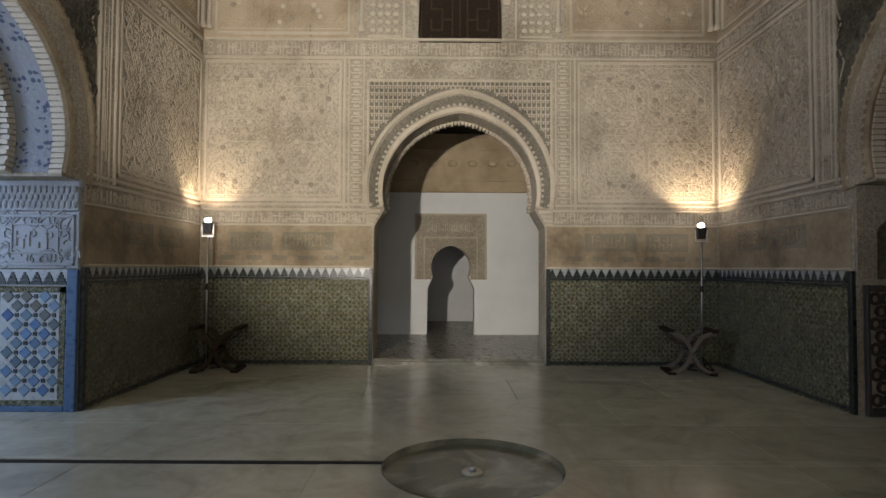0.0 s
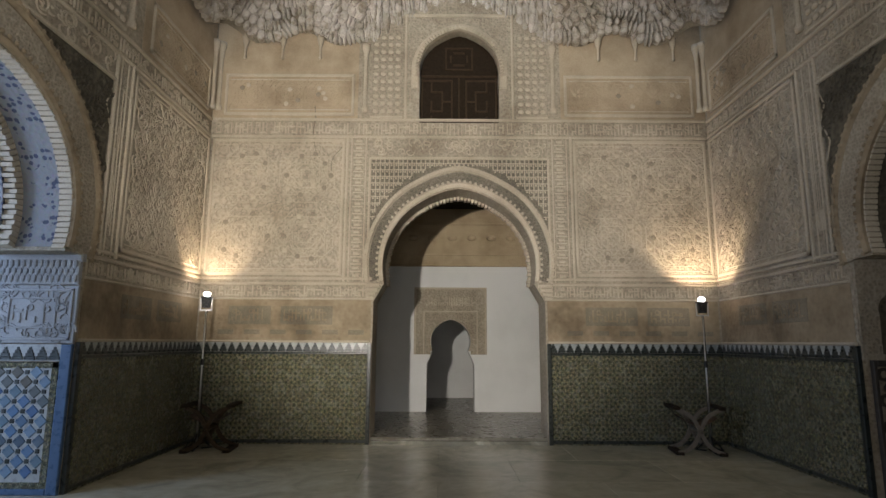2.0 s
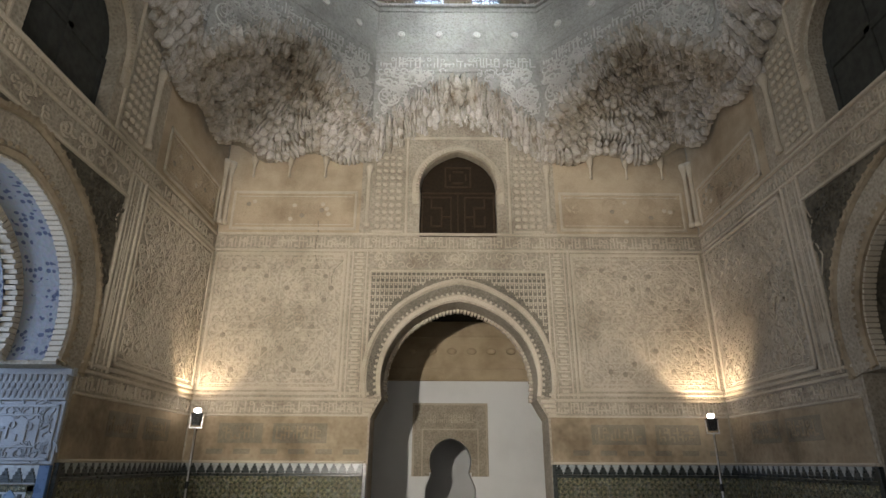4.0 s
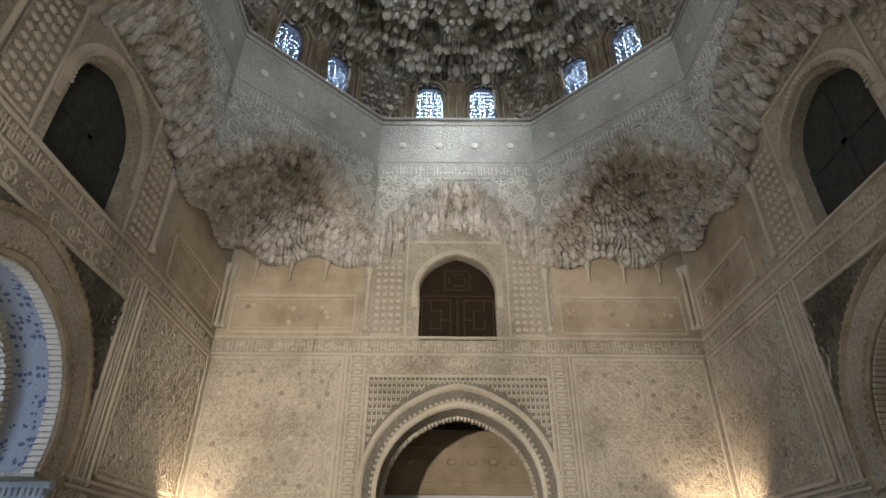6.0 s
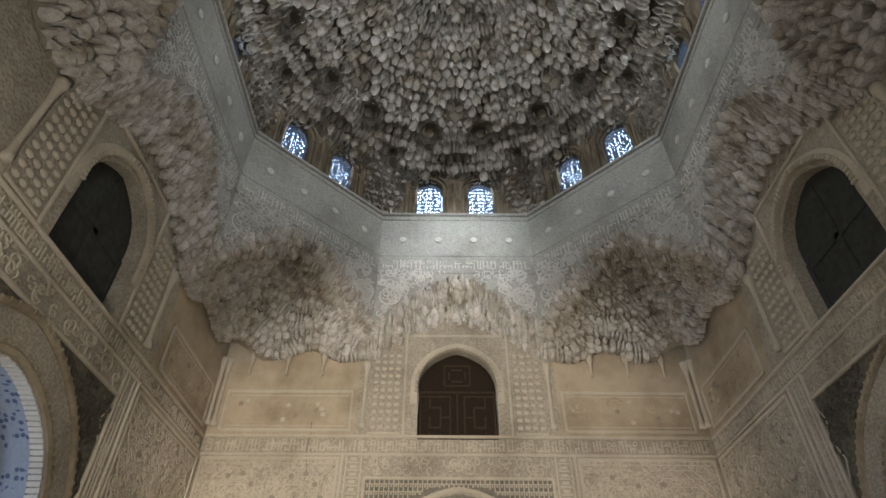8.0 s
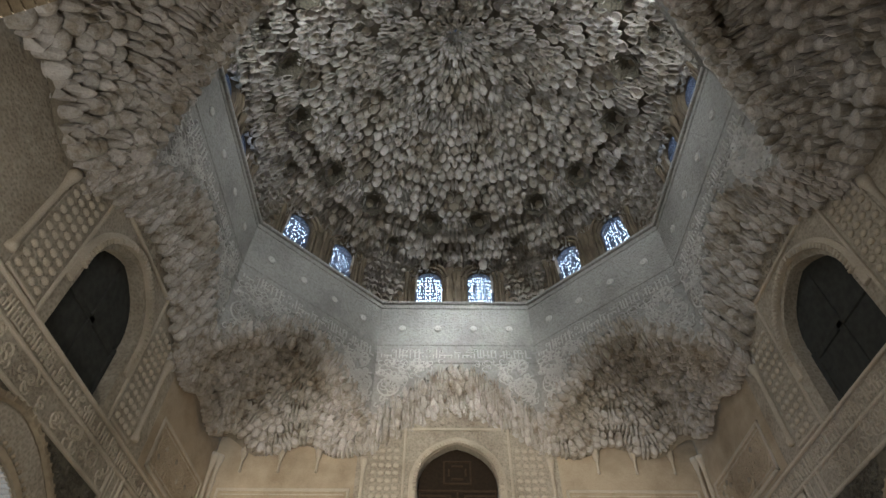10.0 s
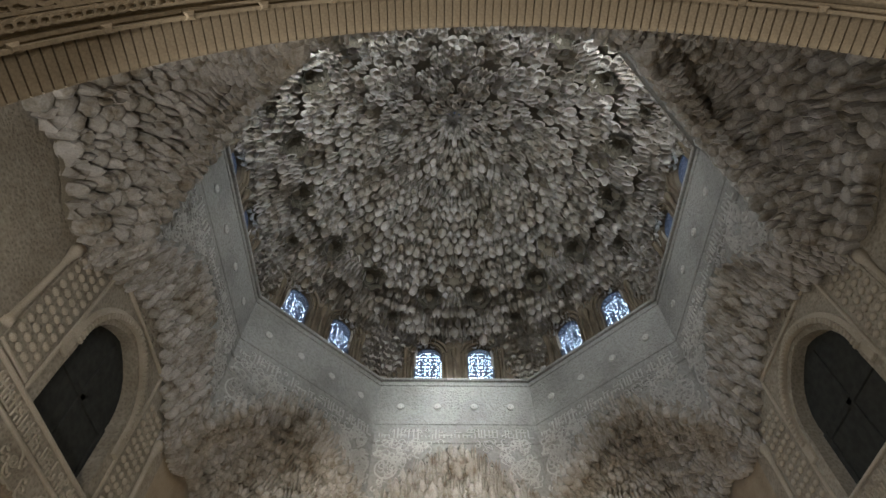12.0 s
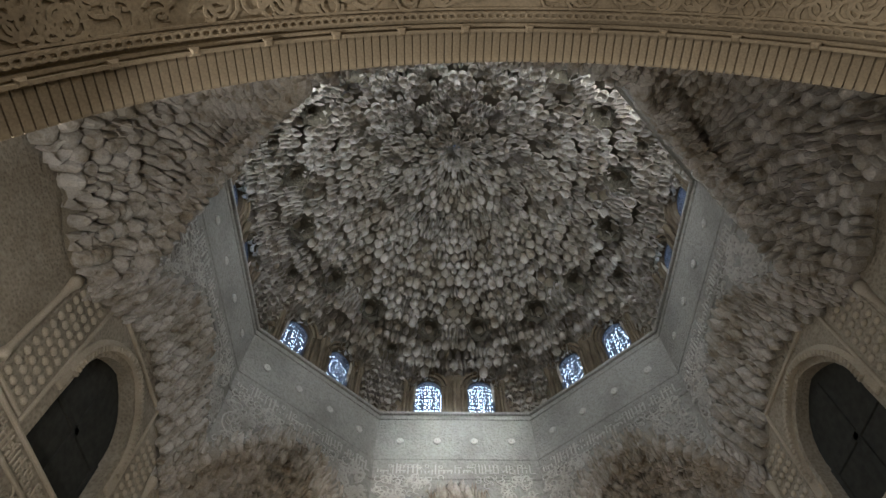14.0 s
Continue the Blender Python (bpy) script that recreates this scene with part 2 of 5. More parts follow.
def flowered_soffit():
    """Blue-white soffit plaster with dark blue flowers in rows."""
    m, n, l, bsdf = mat("flowered_soffit")
    co = n.new("ShaderNodeTexCoord")
    vor = nd(n, "ShaderNodeTexVoronoi", Scale=5.2, Randomness=0.25)
    l.new(co.outputs["Object"], vor.inputs["Vector"])
    petals = nd(n, "ShaderNodeTexVoronoi", Scale=17.0, Randomness=0.7)
    l.new(co.outputs["Object"], petals.inputs["Vector"])
    near = math_node(n, l, "LESS_THAN", vor.outputs["Distance"], 0.50)
    leaf = math_node(n, l, "LESS_THAN", petals.outputs["Distance"], 0.40)
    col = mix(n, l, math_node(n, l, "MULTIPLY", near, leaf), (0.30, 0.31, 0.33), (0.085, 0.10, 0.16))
    ns = nd(n, "ShaderNodeTexNoise", Scale=25.0, Detail=5.0)
    l.new(co.outputs["Object"], ns.inputs["Vector"])
    l.new(mix(n, l, 0.35, col, mix(n, l, 1.0, col, ns.outputs["Color"], "MULTIPLY")), bsdf.inputs["Base Color"])
    bsdf.inputs["Roughness"].default_value = 0.8
    bump(n, l, bsdf, math_node(n, l, "ADD", petals.outputs["Distance"], ns.outputs["Fac"]), 0.6, 0.012)
    return m


FLOWERED = flowered_soffit()


# ---- mesh tools ----
def mesh_of(verts, faces, smooth=False):
    me = bpy.data.meshes.new("mesh")
    me.from_pydata([tuple(v) for v in verts], [], [tuple(f) for f in faces])
    me.validate()
    if smooth:
        for p in me.polygons:
            p.use_smooth = True
    me.update()
    return me


def from_bm(bm):
    bmesh.ops.recalc_face_normals(bm, faces=bm.faces[:])
    me = bpy.data.meshes.new("mesh")
    bm.to_mesh(me)
    bm.free()
    return me


def put(name, me, material, m=None, parent=None, label="", category="", group="", kind=""):
    """One mesh as a thing, or as a part where it has a parent."""
    me.name = name
    if material and not me.materials:
        me.materials.append(material)
    ob = new(name, me)
    if parent is not None:
        ob.parent = parent
    if m is not None:
        ob.matrix_local = m
    return tagged(ob, label, category, group, kind)


def empty(name, m, label="", category="", group="", kind=""):
    ob = new(name)
    ob.empty_display_size = 0.1
    ob.matrix_world = m
    return tagged(ob, label, category, group, kind)


class Build:
    """Gathers boxes, sweeps and lathes into one mesh."""

    def __init__(self):
        self.v, self.f = [], []

    def add(self, verts, faces):
        k = len(self.v)
        self.v += [tuple(p) for p in verts]
        self.f += [tuple(i + k for i in f) for f in faces]
        return self

    def box(self, x0, x1, y0, y1, z0, z1, bevel=0.0, m=None):
        """A box whose edges on the room side (y0) are chamfered."""
        b = min(bevel, abs(x1 - x0) * 0.45, abs(z1 - z0) * 0.45)
        if b <= 0:
            v = [(x, y, z) for y in (y0, y1) for x, z in ((x0, z0), (x1, z0), (x1, z1), (x0, z1))]
            f = [(0, 1, 2, 3), (7, 6, 5, 4), (0, 4, 5, 1), (1, 5, 6, 2), (2, 6, 7, 3), (3, 7, 4, 0)]
        else:
            ym = y0 + min(b, abs(y1 - y0) * 0.7)
            v = [(x0 + b, y0, z0 + b), (x1 - b, y0, z0 + b), (x1 - b, y0, z1 - b), (x0 + b, y0, z1 - b)]
            v += [(x, y, z) for y in (ym, y1) for x, z in ((x0, z0), (x1, z0), (x1, z1), (x0, z1))]
            f = [(0, 1, 2, 3), (11, 10, 9, 8)]
            for a, c in ((0, 4), (4, 8)):
                f += [(a + i, c + i, c + (i + 1) % 4, a + (i + 1) % 4) for i in range(4)]
        if m is not None:
            v = [m @ Vector(p) for p in v]
        return self.add(v, f)

    def sweep(self, path, section, closed=False):
        """A section (pairs: out along the path's normal, across in y) along a path of (x, z, nx, nz)."""
        n, k = len(path), len(section)
        v = [(x + nx * o, y, z + nz * o) for x, z, nx, nz in path for o, y in section]
        f = []
        for i in range(n if closed else n - 1):
            a, b = i * k, (i + 1) % n * k
            f += [(a + j, a + (j + 1) % k, b + (j + 1) % k, b + j) for j in range(k)]
        if not closed:
            f += [tuple(range(k))[::-1], tuple(range((n - 1) * k, n * k))]
        return self.add(v, f)

    def lathe(self, profile, n=12, m=None):
        v = [(r * math.cos(2 * math.pi * i / n), r * math.sin(2 * math.pi * i / n), z) for r, z in profile for i in range(n)]
        f = [(j * n + i, j * n + (i + 1) % n, (j + 1) * n + (i + 1) % n, (j + 1) * n + i) for j in range(len(profile) - 1) for i in range(n)]
        f += [tuple(range(n))[::-1], tuple(range((len(profile) - 1) * n, len(profile) * n))]
        if m is not None:
            v = [m @ Vector(p) for p in v]
        return self.add(v, f)

    def tube(self, a, b, r, n=8):
        a, b = Vector(a), Vector(b)
        m = Matrix.Translation(a) @ (b - a).to_track_quat("Z", "Y").to_matrix().to_4x4()
        return self.lathe([(r, 0), (r, (b - a).length)], n, m)

    def mesh(self, smooth=False):
        return mesh_of(self.v, self.f, smooth)


def arc(cx, cz, r, a0, a1, n, point=0.0):
    """Points of an arch with outward normals; point lifts the crown into a slight ogive."""
    out = []
    for i in range(n + 1):
        a = radians(a0 + (a1 - a0) * i / n)
        lift = point * max(0.0, 1 - abs(math.cos(a)) * 2.2)
        out.append((cx + r * math.cos(a), cz + r * math.sin(a) + lift, math.cos(a), math.sin(a)))
    return out


def arch_hole(cx, jamb, foot, impost, cz, r, n=28, point=0.05):
    """Outline of a horseshoe opening: straight jambs to the impost, then an arch of more than half a circle."""
    low = math.degrees(math.asin(max(-1, min(1, (impost - cz) / r))))
    pts = [(cx + jamb, foot)]
    if abs(jamb - r * math.cos(radians(low))) > 0.01:
        pts.append((cx + jamb, impost - 0.28))
    pts += [(x, z) for x, z, _, _ in arc(cx, cz, r, low, 180 - low, n, point)]
    if abs(jamb - r * math.cos(radians(low))) > 0.01:
        pts.append((cx - jamb, impost - 0.28))
    pts.append((cx - jamb, foot))
    return pts


def slab_with_holes(outline, holes, y0, y1):
    """A wall in the xz plane from y0 to y1, with openings that go through it."""
    bm = bmesh.new()
    edges = []
    for loop in [outline, *holes]:
        vs = [bm.verts.new((x, y0, z)) for x, z in loop]
        edges += [bm.edges.new((vs[i], vs[(i + 1) % len(vs)])) for i in range(len(vs))]
    bmesh.ops.triangle_fill(bm, use_beauty=True, use_dissolve=False, edges=edges)
    made = bmesh.ops.extrude_face_region(bm, geom=bm.faces[:])
    bmesh.ops.translate(bm, vec=(0, y1 - y0, 0), verts=[g for g in made["geom"] if isinstance(g, bmesh.types.BMVert)])
    return from_bm(bm)


BACK, SIDE, FRONT, THICK, BACK_THICK = 3.92, 4.03, -4.25, 0.86, 0.60
M_BACK = pose(0, BACK, 0)
M_LEFT = pose(-SIDE, 0, 0, 0, 0, 90)
M_RIGHT = pose(SIDE, 0, 0, 0, 0, -90)
M_FRONT = pose(0, FRONT, 0, 0, 0, 180)
WALL_TOP = 8.2
AC = -0.42   # middle of the side walls, along y
RIM, APO = 9.69, 3.60

# ---- structure: walls ----
back_arch = arch_hole(0, 1.33, 0.0, 2.40, 2.67, 1.20)
back_win = arch_hole(0.0, 0.66, 5.03, 5.83, 5.94, 0.66, 20)
wall_back = put("wall_back", slab_with_holes([(-SIDE, 0), (-1.33, 0)] + back_arch[::-1][1:-1] + [(1.33, 0), (SIDE, 0), (SIDE, WALL_TOP), (-SIDE, WALL_TOP)], [back_win], 0, BACK_THICK),
                CARVED_FINE, M_BACK, label="sand-coloured carved plaster wall with a horseshoe archway", category="wall", kind="structure")


def side_wall(name, m, c, label):
    """A side wall with its big archway and the dark window over it; c: the archway's middle along the wall."""
    a = [(c + 1.45, 0), (c + 1.45, 2.38)] + [(x, z) for x, z, _, _ in arc(c, 2.75, 1.19, -18, 198, 36, 0.04)] + [(c - 1.45, 2.38), (c - 1.45, 0)]
    w = arch_hole(math.copysign(0.13, c), 0.69, 5.06, 5.80, 5.92, 0.69, 20)
    u0, u1 = (FRONT, BACK) if m is M_LEFT else (-BACK, -FRONT)
    ring = [(u0, 0), (c - 1.45, 0)] + a[::-1][1:-1] + [(c + 1.45, 0), (u1, 0), (u1, WALL_TOP), (u0, WALL_TOP)]
    return put(name, slab_with_holes(ring, [w], 0, THICK), CARVED_FINE, m, label=label, category="wall", kind="structure")


wall_left = side_wall("wall_left", M_LEFT, AC, "carved plaster side wall with an arched opening towards daylight")
wall_right = side_wall("wall_right", M_RIGHT, -AC, "carved plaster side wall with a dark arched opening")
FA = (-0.164, 2.55, 2.045)   # entrance arch: middle (the wall's own x), height of its centre, radius
front_hole = [(FA[0] + FA[2], 0)] + [(x, z) for x, z, _, _ in arc(FA[0], FA[1], FA[2], 0, 180, 48)] + [(FA[0] - FA[2], 0)]
wall_front = put("wall_front", slab_with_holes([(-SIDE, 0), (FA[0] - FA[2], 0)] + front_hole[::-1][1:-1] + [(FA[0] + FA[2], 0), (SIDE, 0), (SIDE, WALL_TOP), (-SIDE, WALL_TOP)], [], 0, 1.5),
                 CARVED_FINE, M_FRONT, label="thick plaster wall pierced by the wide entrance arch", category="wall", kind="structure")

# ---- structure: floor, with slabs as pieces ----
floor = put("floor", Build().box(-9, 9, -9, 12, -0.4, -0.10).mesh(), JOINT, label="pale worn marble floor of large slabs", category="floor", kind="structure")
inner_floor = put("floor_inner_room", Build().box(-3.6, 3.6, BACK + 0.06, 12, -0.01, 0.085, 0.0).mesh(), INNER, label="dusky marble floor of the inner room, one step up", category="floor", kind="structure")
threshold = put("threshold", Build().box(-1.32, 1.32, BACK - 0.03, BACK + 0.055, -0.01, 0.05, 0.008).mesh(), STEP_MARBLE, label="worn marble threshold step in the archway", category="step", kind="structure")

# ---- structure: drum, window ring and dome ----
OCT = 8
FACE_M = [pose(0, 0, 0, 0, 0, 45 * i) @ pose(0, APO, 0) for i in range(OCT)]
HALF = APO * math.tan(math.pi / 8)
drum = empty("drum", pose(0, 0, 0), "eight-sided grey plaster drum under the dome", "drum", kind="structure")


def fringe_arch(hw, foot, apex, n=26):
    """Outline of the drum's hanging arches, stepped like stalactites."""
    out = []
    for i in range(n + 1):
        s = -1 + 2 * i / n
        z = foot + (apex - foot) * (1 - abs(s) ** 1.55)
        out.append((hw * s, z))
        if i < n:
            s2 = -1 + 2 * (i + 0.5) / n
            out.append((hw * s2, foot + (apex - foot) * (1 - abs(s2) ** 1.55) + (0.10 if i % 2 else -0.03)))
    return out


face_outline = [(HALF, RIM), (-HALF, RIM), (-HALF, 6.82), (-HALF + 0.07, 6.82)] + fringe_arch(HALF - 0.08, 6.88, 7.98) + [(HALF - 0.07, 6.82), (HALF, 6.82)]
face_mesh = slab_with_holes(face_outline, [], 0, 0.10)
face_mesh.materials.append(DRUM)
mould = Build()
for z, o, h in ((RIM - 0.02, 0.05, 0.07), (RIM - 0.16, 0.02, 0.05), (8.56, 0.015, 0.035), (8.15, 0.025, 0.05)):
    mould.box(-HALF - o * 0.41, HALF + o * 0.41, -o, 0.02, z - h, z, 0.012)
mould_mesh = mould.mesh()
mould_mesh.materials.append(DRUM)


def strokes(x0, x1, z0, z1, rng, pitch=0.05, deep=0.016, y=0.0):
    """A band of carved script that cannot be read: upright bars and low curls in relief."""
    b = Build()
    x, h = x0, z1 - z0
    while x < x1 - pitch:
        w = pitch * rng.uniform(0.22, 0.42)
        tall = rng.random() < 0.55
        top = z0 + h * (rng.uniform(0.8, 0.95) if tall else rng.uniform(0.3, 0.55))
        b.box(x, x + w, y - deep, y + 0.005, z0 + h * rng.uniform(0.05, 0.2), top, 0.004)
        if rng.random() < 0.6:
            zz = z0 + h * rng.choice((0.12, 0.3, 0.55))
            b.box(x, min(x1, x + pitch * rng.uniform(1.0, 2.2)), y - deep * 0.8, y + 0.005, zz, zz + h * 0.11, 0.004)
        if rng.random() < 0.35:
            r = h * 0.13
            zz = z0 + h * rng.uniform(0.55, 0.8)
            b.sweep([(x + pitch * 0.6 + r * math.cos(a), zz + r * math.sin(a), math.cos(a), math.sin(a)) for a in [k * math.pi / 4 for k in range(8)]],
                    [(-0.006, y - deep), (0.006, y - deep), (0.006, y + 0.003), (-0.006, y + 0.003)], True)
        x += pitch * rng.uniform(0.75, 1.25)
    return b


def scrolls(x0, x1, z0, z1, count, rng, deep=0.02, y=0.0, shape=None, wide=0.010):
    """Leaf scrolls in relief: tapering spirals with leaf tips."""
    b = Build()
    tries = 0
    while count > 0 and tries < 4000:
        tries += 1
        cx, cz = rng.uniform(x0, x1), rng.uniform(z0, z1)
        if shape and not shape(cx, cz):
            continue
        count -= 1
        r, s, a0 = rng.uniform(0.05, 0.11), rng.choice((-1, 1)), rng.uniform(0, 6.28)
        path = []
        for k in range(9):
            a, q = a0 + s * k * 0.62, r * (1 - k * 0.09)
            path.append((cx + q * math.cos(a), cz + q * math.sin(a), math.cos(a), math.sin(a)))
        b.sweep(path, [(-wide, y + 0.004), (-wide * 0.6, y - deep), (wide * 0.6, y - deep), (wide, y + 0.004)])
    return b


rng = random.Random(5)
script_mesh = strokes(-HALF + 0.08, HALF - 0.08, 8.19, 8.45, rng, 0.07, 0.02).mesh()
script_mesh.materials.append(VINE)
leaf_mesh = scrolls(-HALF + 0.1, HALF - 0.1, 7.05, 8.15, 170, rng, 0.026, wide=0.013,
                    shape=lambda x, z: z > 6.98 + 1.10 * (1 - abs(x / (HALF - 0.08)) ** 1.55) + 0.12).mesh()
leaf_mesh.materials.append(VINE)
boss_mesh = Build().lathe([(0.075, 0), (0.07, 0.02), (0.045, 0.032), (0.035, 0.022), (0.02, 0.035), (0.003, 0.045)], 12, pose(0, 0, 0, 90, 0, 0)).mesh(True)
boss_mesh.materials.append(VINE)
ring_mesh = Build().sweep([(0.19 * math.cos(a), 0.19 * math.sin(a), math.cos(a), math.sin(a)) for a in [k * math.pi / 8 for k in range(16)]],
                          [(-0.012, 0.004), (-0.012, -0.015), (0.012, -0.015), (0.012, 0.004)], True).mesh()
ring_mesh.materials.append(VINE)
WIN_APO, WIN_Z0, WIN_Z1 = 3.95, 9.80, 11.03
WIN_C, WIN_R = 0.58, 0.295   # the two windows of a side: distance from its middle, half width
WHALF = WIN_APO * math.tan(math.pi / 8)
# dark brown plaster of the window ring, its hoods and shafts
RING_BROWN = stucco("brown_ring_plaster", (0.22, 0.17, 0.11), (0.13, 0.10, 0.07), 0.0, 9, 0.01, 0.6, True)
win_face = slab_with_holes([(-WHALF - 0.12, RIM - 0.05), (WHALF + 0.12, RIM - 0.05), (WHALF + 0.12, 11.6), (-WHALF - 0.12, 11.6)],
                           [[(c + WIN_R, WIN_Z0)] + [(x, z) for x, z, _, _ in arc(c, WIN_Z1 - WIN_R, WIN_R, 0, 180, 14)] + [(c - WIN_R, WIN_Z0)] for c in (-WIN_C, WIN_C)], 0, 0.22)
win_face.materials.append(RING_BROWN)
ledge_mesh = mesh_of([(-HALF, 0, RIM), (HALF, 0, RIM), (WHALF, WIN_APO - APO + 0.02, RIM + 0.03), (-WHALF, WIN_APO - APO + 0.02, RIM + 0.03)], [(0, 1, 2, 3)])
ledge_mesh.materials.append(PLAIN)


def lattice_mesh():
    """A pierced plaster lattice of winding stems and knots for a small round-headed window."""
    b = Build()
    r = random.Random(3)
    bar = [(-0.011, 0.0), (0.011, 0.0), (0.011, 0.03), (-0.011, 0.03)]

    def half_width(z):
        over = z - WIN_Z1 + WIN_R
        return WIN_R - 0.03 if over < 0 else math.sqrt(max(0, (WIN_R - 0.02) ** 2 - over ** 2))

    for iz in range(12):
        for ix in range(-3, 4):
            x, z = ix * 0.094 + (0.047 if iz % 2 else 0), WIN_Z0 + 0.06 + iz * 0.103
            if abs(x) > half_width(z) - 0.02:
                continue
            q = 0.027 + 0.010 * r.random()
            b.sweep([(x + q * math.cos(a), z + q * 1.3 * math.sin(a), math.cos(a), math.sin(a)) for a in [k * math.pi / 4 + 0.4 for k in range(8)]], bar, True)
    for ix in range(-2, 3):
        for sgn in (-1, 1):
            path = []
            for k in range(25):
                z = WIN_Z0 + (WIN_Z1 - WIN_Z0 - 0.02) * k / 24
                x = ix * 0.115 + sgn * 0.035 * math.sin(k * 1.05)
                if abs(x) < half_width(z):
                    path.append((x, z, 1.0, 0.0))
            if len(path) > 2:
                b.sweep(path, [(-0.010, 0.004), (0.010, 0.004), (0.010, 0.026), (-0.010, 0.026)])
    b.sweep(arc(0, WIN_Z1 - WIN_R, WIN_R - 0.012, 0, 180, 14), [(-0.02, -0.01), (0.012, -0.01), (0.012, 0.03), (-0.02, 0.03)])
    for s in (-1, 1):
        b.box(s * (WIN_R - 0.02) - 0.014, s * (WIN_R - 0.02) + 0.014, -0.01, 0.03, WIN_Z0, WIN_Z1 - WIN_R)
    return b.mesh()


LAT = lattice_mesh()
LAT.materials.append(simple("lattice_lead", (0.10, 0.12, 0.17), 0.6, 0, 20, 0.002))
HOOD = Build()
for r_, o_, d_ in ((WIN_R + 0.02, 0.05, 0.05), (WIN_R + 0.10, 0.045, 0.09)):
    HOOD.sweep(arc(0, WIN_Z1 - WIN_R, r_, 0, 180, 18), [(0.0, 0.0), (0.0, -d_), (o_, -d_ - 0.015), (o_, 0.0)])
    for s_ in (-1, 1):
        HOOD.box(s_ * (r_ + o_ / 2) - o_ / 2, s_ * (r_ + o_ / 2) + o_ / 2, -d_, 0.0, WIN_Z0, WIN_Z1 - WIN_R, 0.01)
HOOD = HOOD.mesh()
HOOD.materials.append(RING_BROWN)
SKYPANE = mesh_of([(-0.58, 0, WIN_Z0 - 0.3), (0.58, 0, WIN_Z0 - 0.3), (0.58, 0, WIN_Z1 + 1.3), (-0.58, 0, WIN_Z1 + 1.3)], [(0, 1, 2, 3)])
SKYPANE.materials.append(glow("bright_sky", (0.55, 0.74, 1.0), 10.0))
# pier shafts between the windows
shaft_mesh = Build().lathe([(0.055, RIM), (0.055, RIM + 0.08), (0.035, RIM + 0.1), (0.035, 10.6), (0.06, 10.67), (0.07, 10.8), (0.07, 10.85)], 10).mesh(True)
shaft_mesh.materials.append(RING_BROWN)
window_ring = empty("window_ring", pose(0, 0, 0), "ring of small arched windows at the foot of the dome", "window ring", kind="structure")
window_no = 0
for i in range(OCT):
    m = FACE_M[i]
    put("drum_wall", face_mesh, None, m, drum)
    put("moulding", mould_mesh, None, m, drum)
    put("script_band", script_mesh, None, m, drum)
    put("leaf_relief", leaf_mesh, None, m, drum)
    for k in range(4):
        put("rosette", boss_mesh, None, m @ pose(-1.05 + 0.7 * k, 0.0, 8.95), drum)
    for s in (-1, 1):
        put("medallion", ring_mesh, None, m @ pose(s * (HALF - 0.27), 0.0, 7.58), drum)
    mw = pose(0, 0, 0, 0, 0, 45 * i) @ pose(0, WIN_APO, 0)
    put("window_wall", win_face, None, mw, window_ring)
    put("ledge", ledge_mesh, None, m, window_ring)
    for c in (-1.06, 0.0, 1.06):
        put("shaft", shaft_mesh, None, mw @ pose(c, -0.07, 0), window_ring)
    for c in (-WIN_C, WIN_C):
        window_no += 1
        w = empty("window_%d" % window_no, mw @ pose(c, 0.10, 0), "small round-headed window with a pierced lattice against blue-white daylight", "window", "dome windows", "structure")
        put("lattice", LAT, None, pose(0, 0, 0), w)
        put("hood", HOOD, None, pose(0, -0.10, 0), w)
        put("sky_backdrop", SKYPANE, None, pose(0, 0.125, 0), w)


def scale(b, at, along, down, w, h, deep, hollow=False):
    """One stalactite cell that stands out from its vault: a faceted tongue, pointed above and blunt below;
    a hollow one is an arched niche, open below between two prongs. along and down: unit vectors in the surface."""
    out = along.cross(down)
    k = len(b.v)
    if hollow:
        shape = ((0.0, -0.58), (0.34, -0.36), (0.5, 0.0), (0.42, 0.56), (0.0, 0.30), (-0.42, 0.56), (-0.5, 0.0), (-0.34, -0.36))
        rings = ((1.0, -0.6, 0.0), (1.0, 0.85, 0.0), (0.78, 1.0, 0.0), (0.62, -0.05, 0.02), (0.2, -0.35, 0.04))
    else:
        shape = ((0.0, -0.60), (0.40, -0.36), (0.5, -0.05), (0.44, 0.34), (0.16, 0.52), (-0.16, 0.52), (-0.44, 0.34), (-0.5, -0.05))
        rings = ((1.08, -0.6, 0.0), (1.0, 0.45, 0.0), (0.78, 0.80, 0.06), (0.14, 1.08, 0.10))
    for j, (grow, lift, slip) in enumerate(rings):
        for i, (x, y) in enumerate(shape):
            rise = 0.0 if hollow and i == 4 and j in (1, 2) else lift
            b.v.append(tuple(at + along * (x * w * grow) + down * ((y * grow + slip) * h) + out * (rise * deep)))
    for j in range(len(rings) - 1):
        b.f += [(k + j * 8 + i, k + j * 8 + (i + 1) % 8, k + (j + 1) * 8 + (i + 1) % 8, k + (j + 1) * 8 + i) for i in range(8)]
    b.f.append(tuple(range(k + (len(rings) - 1) * 8, k + len(rings) * 8)))


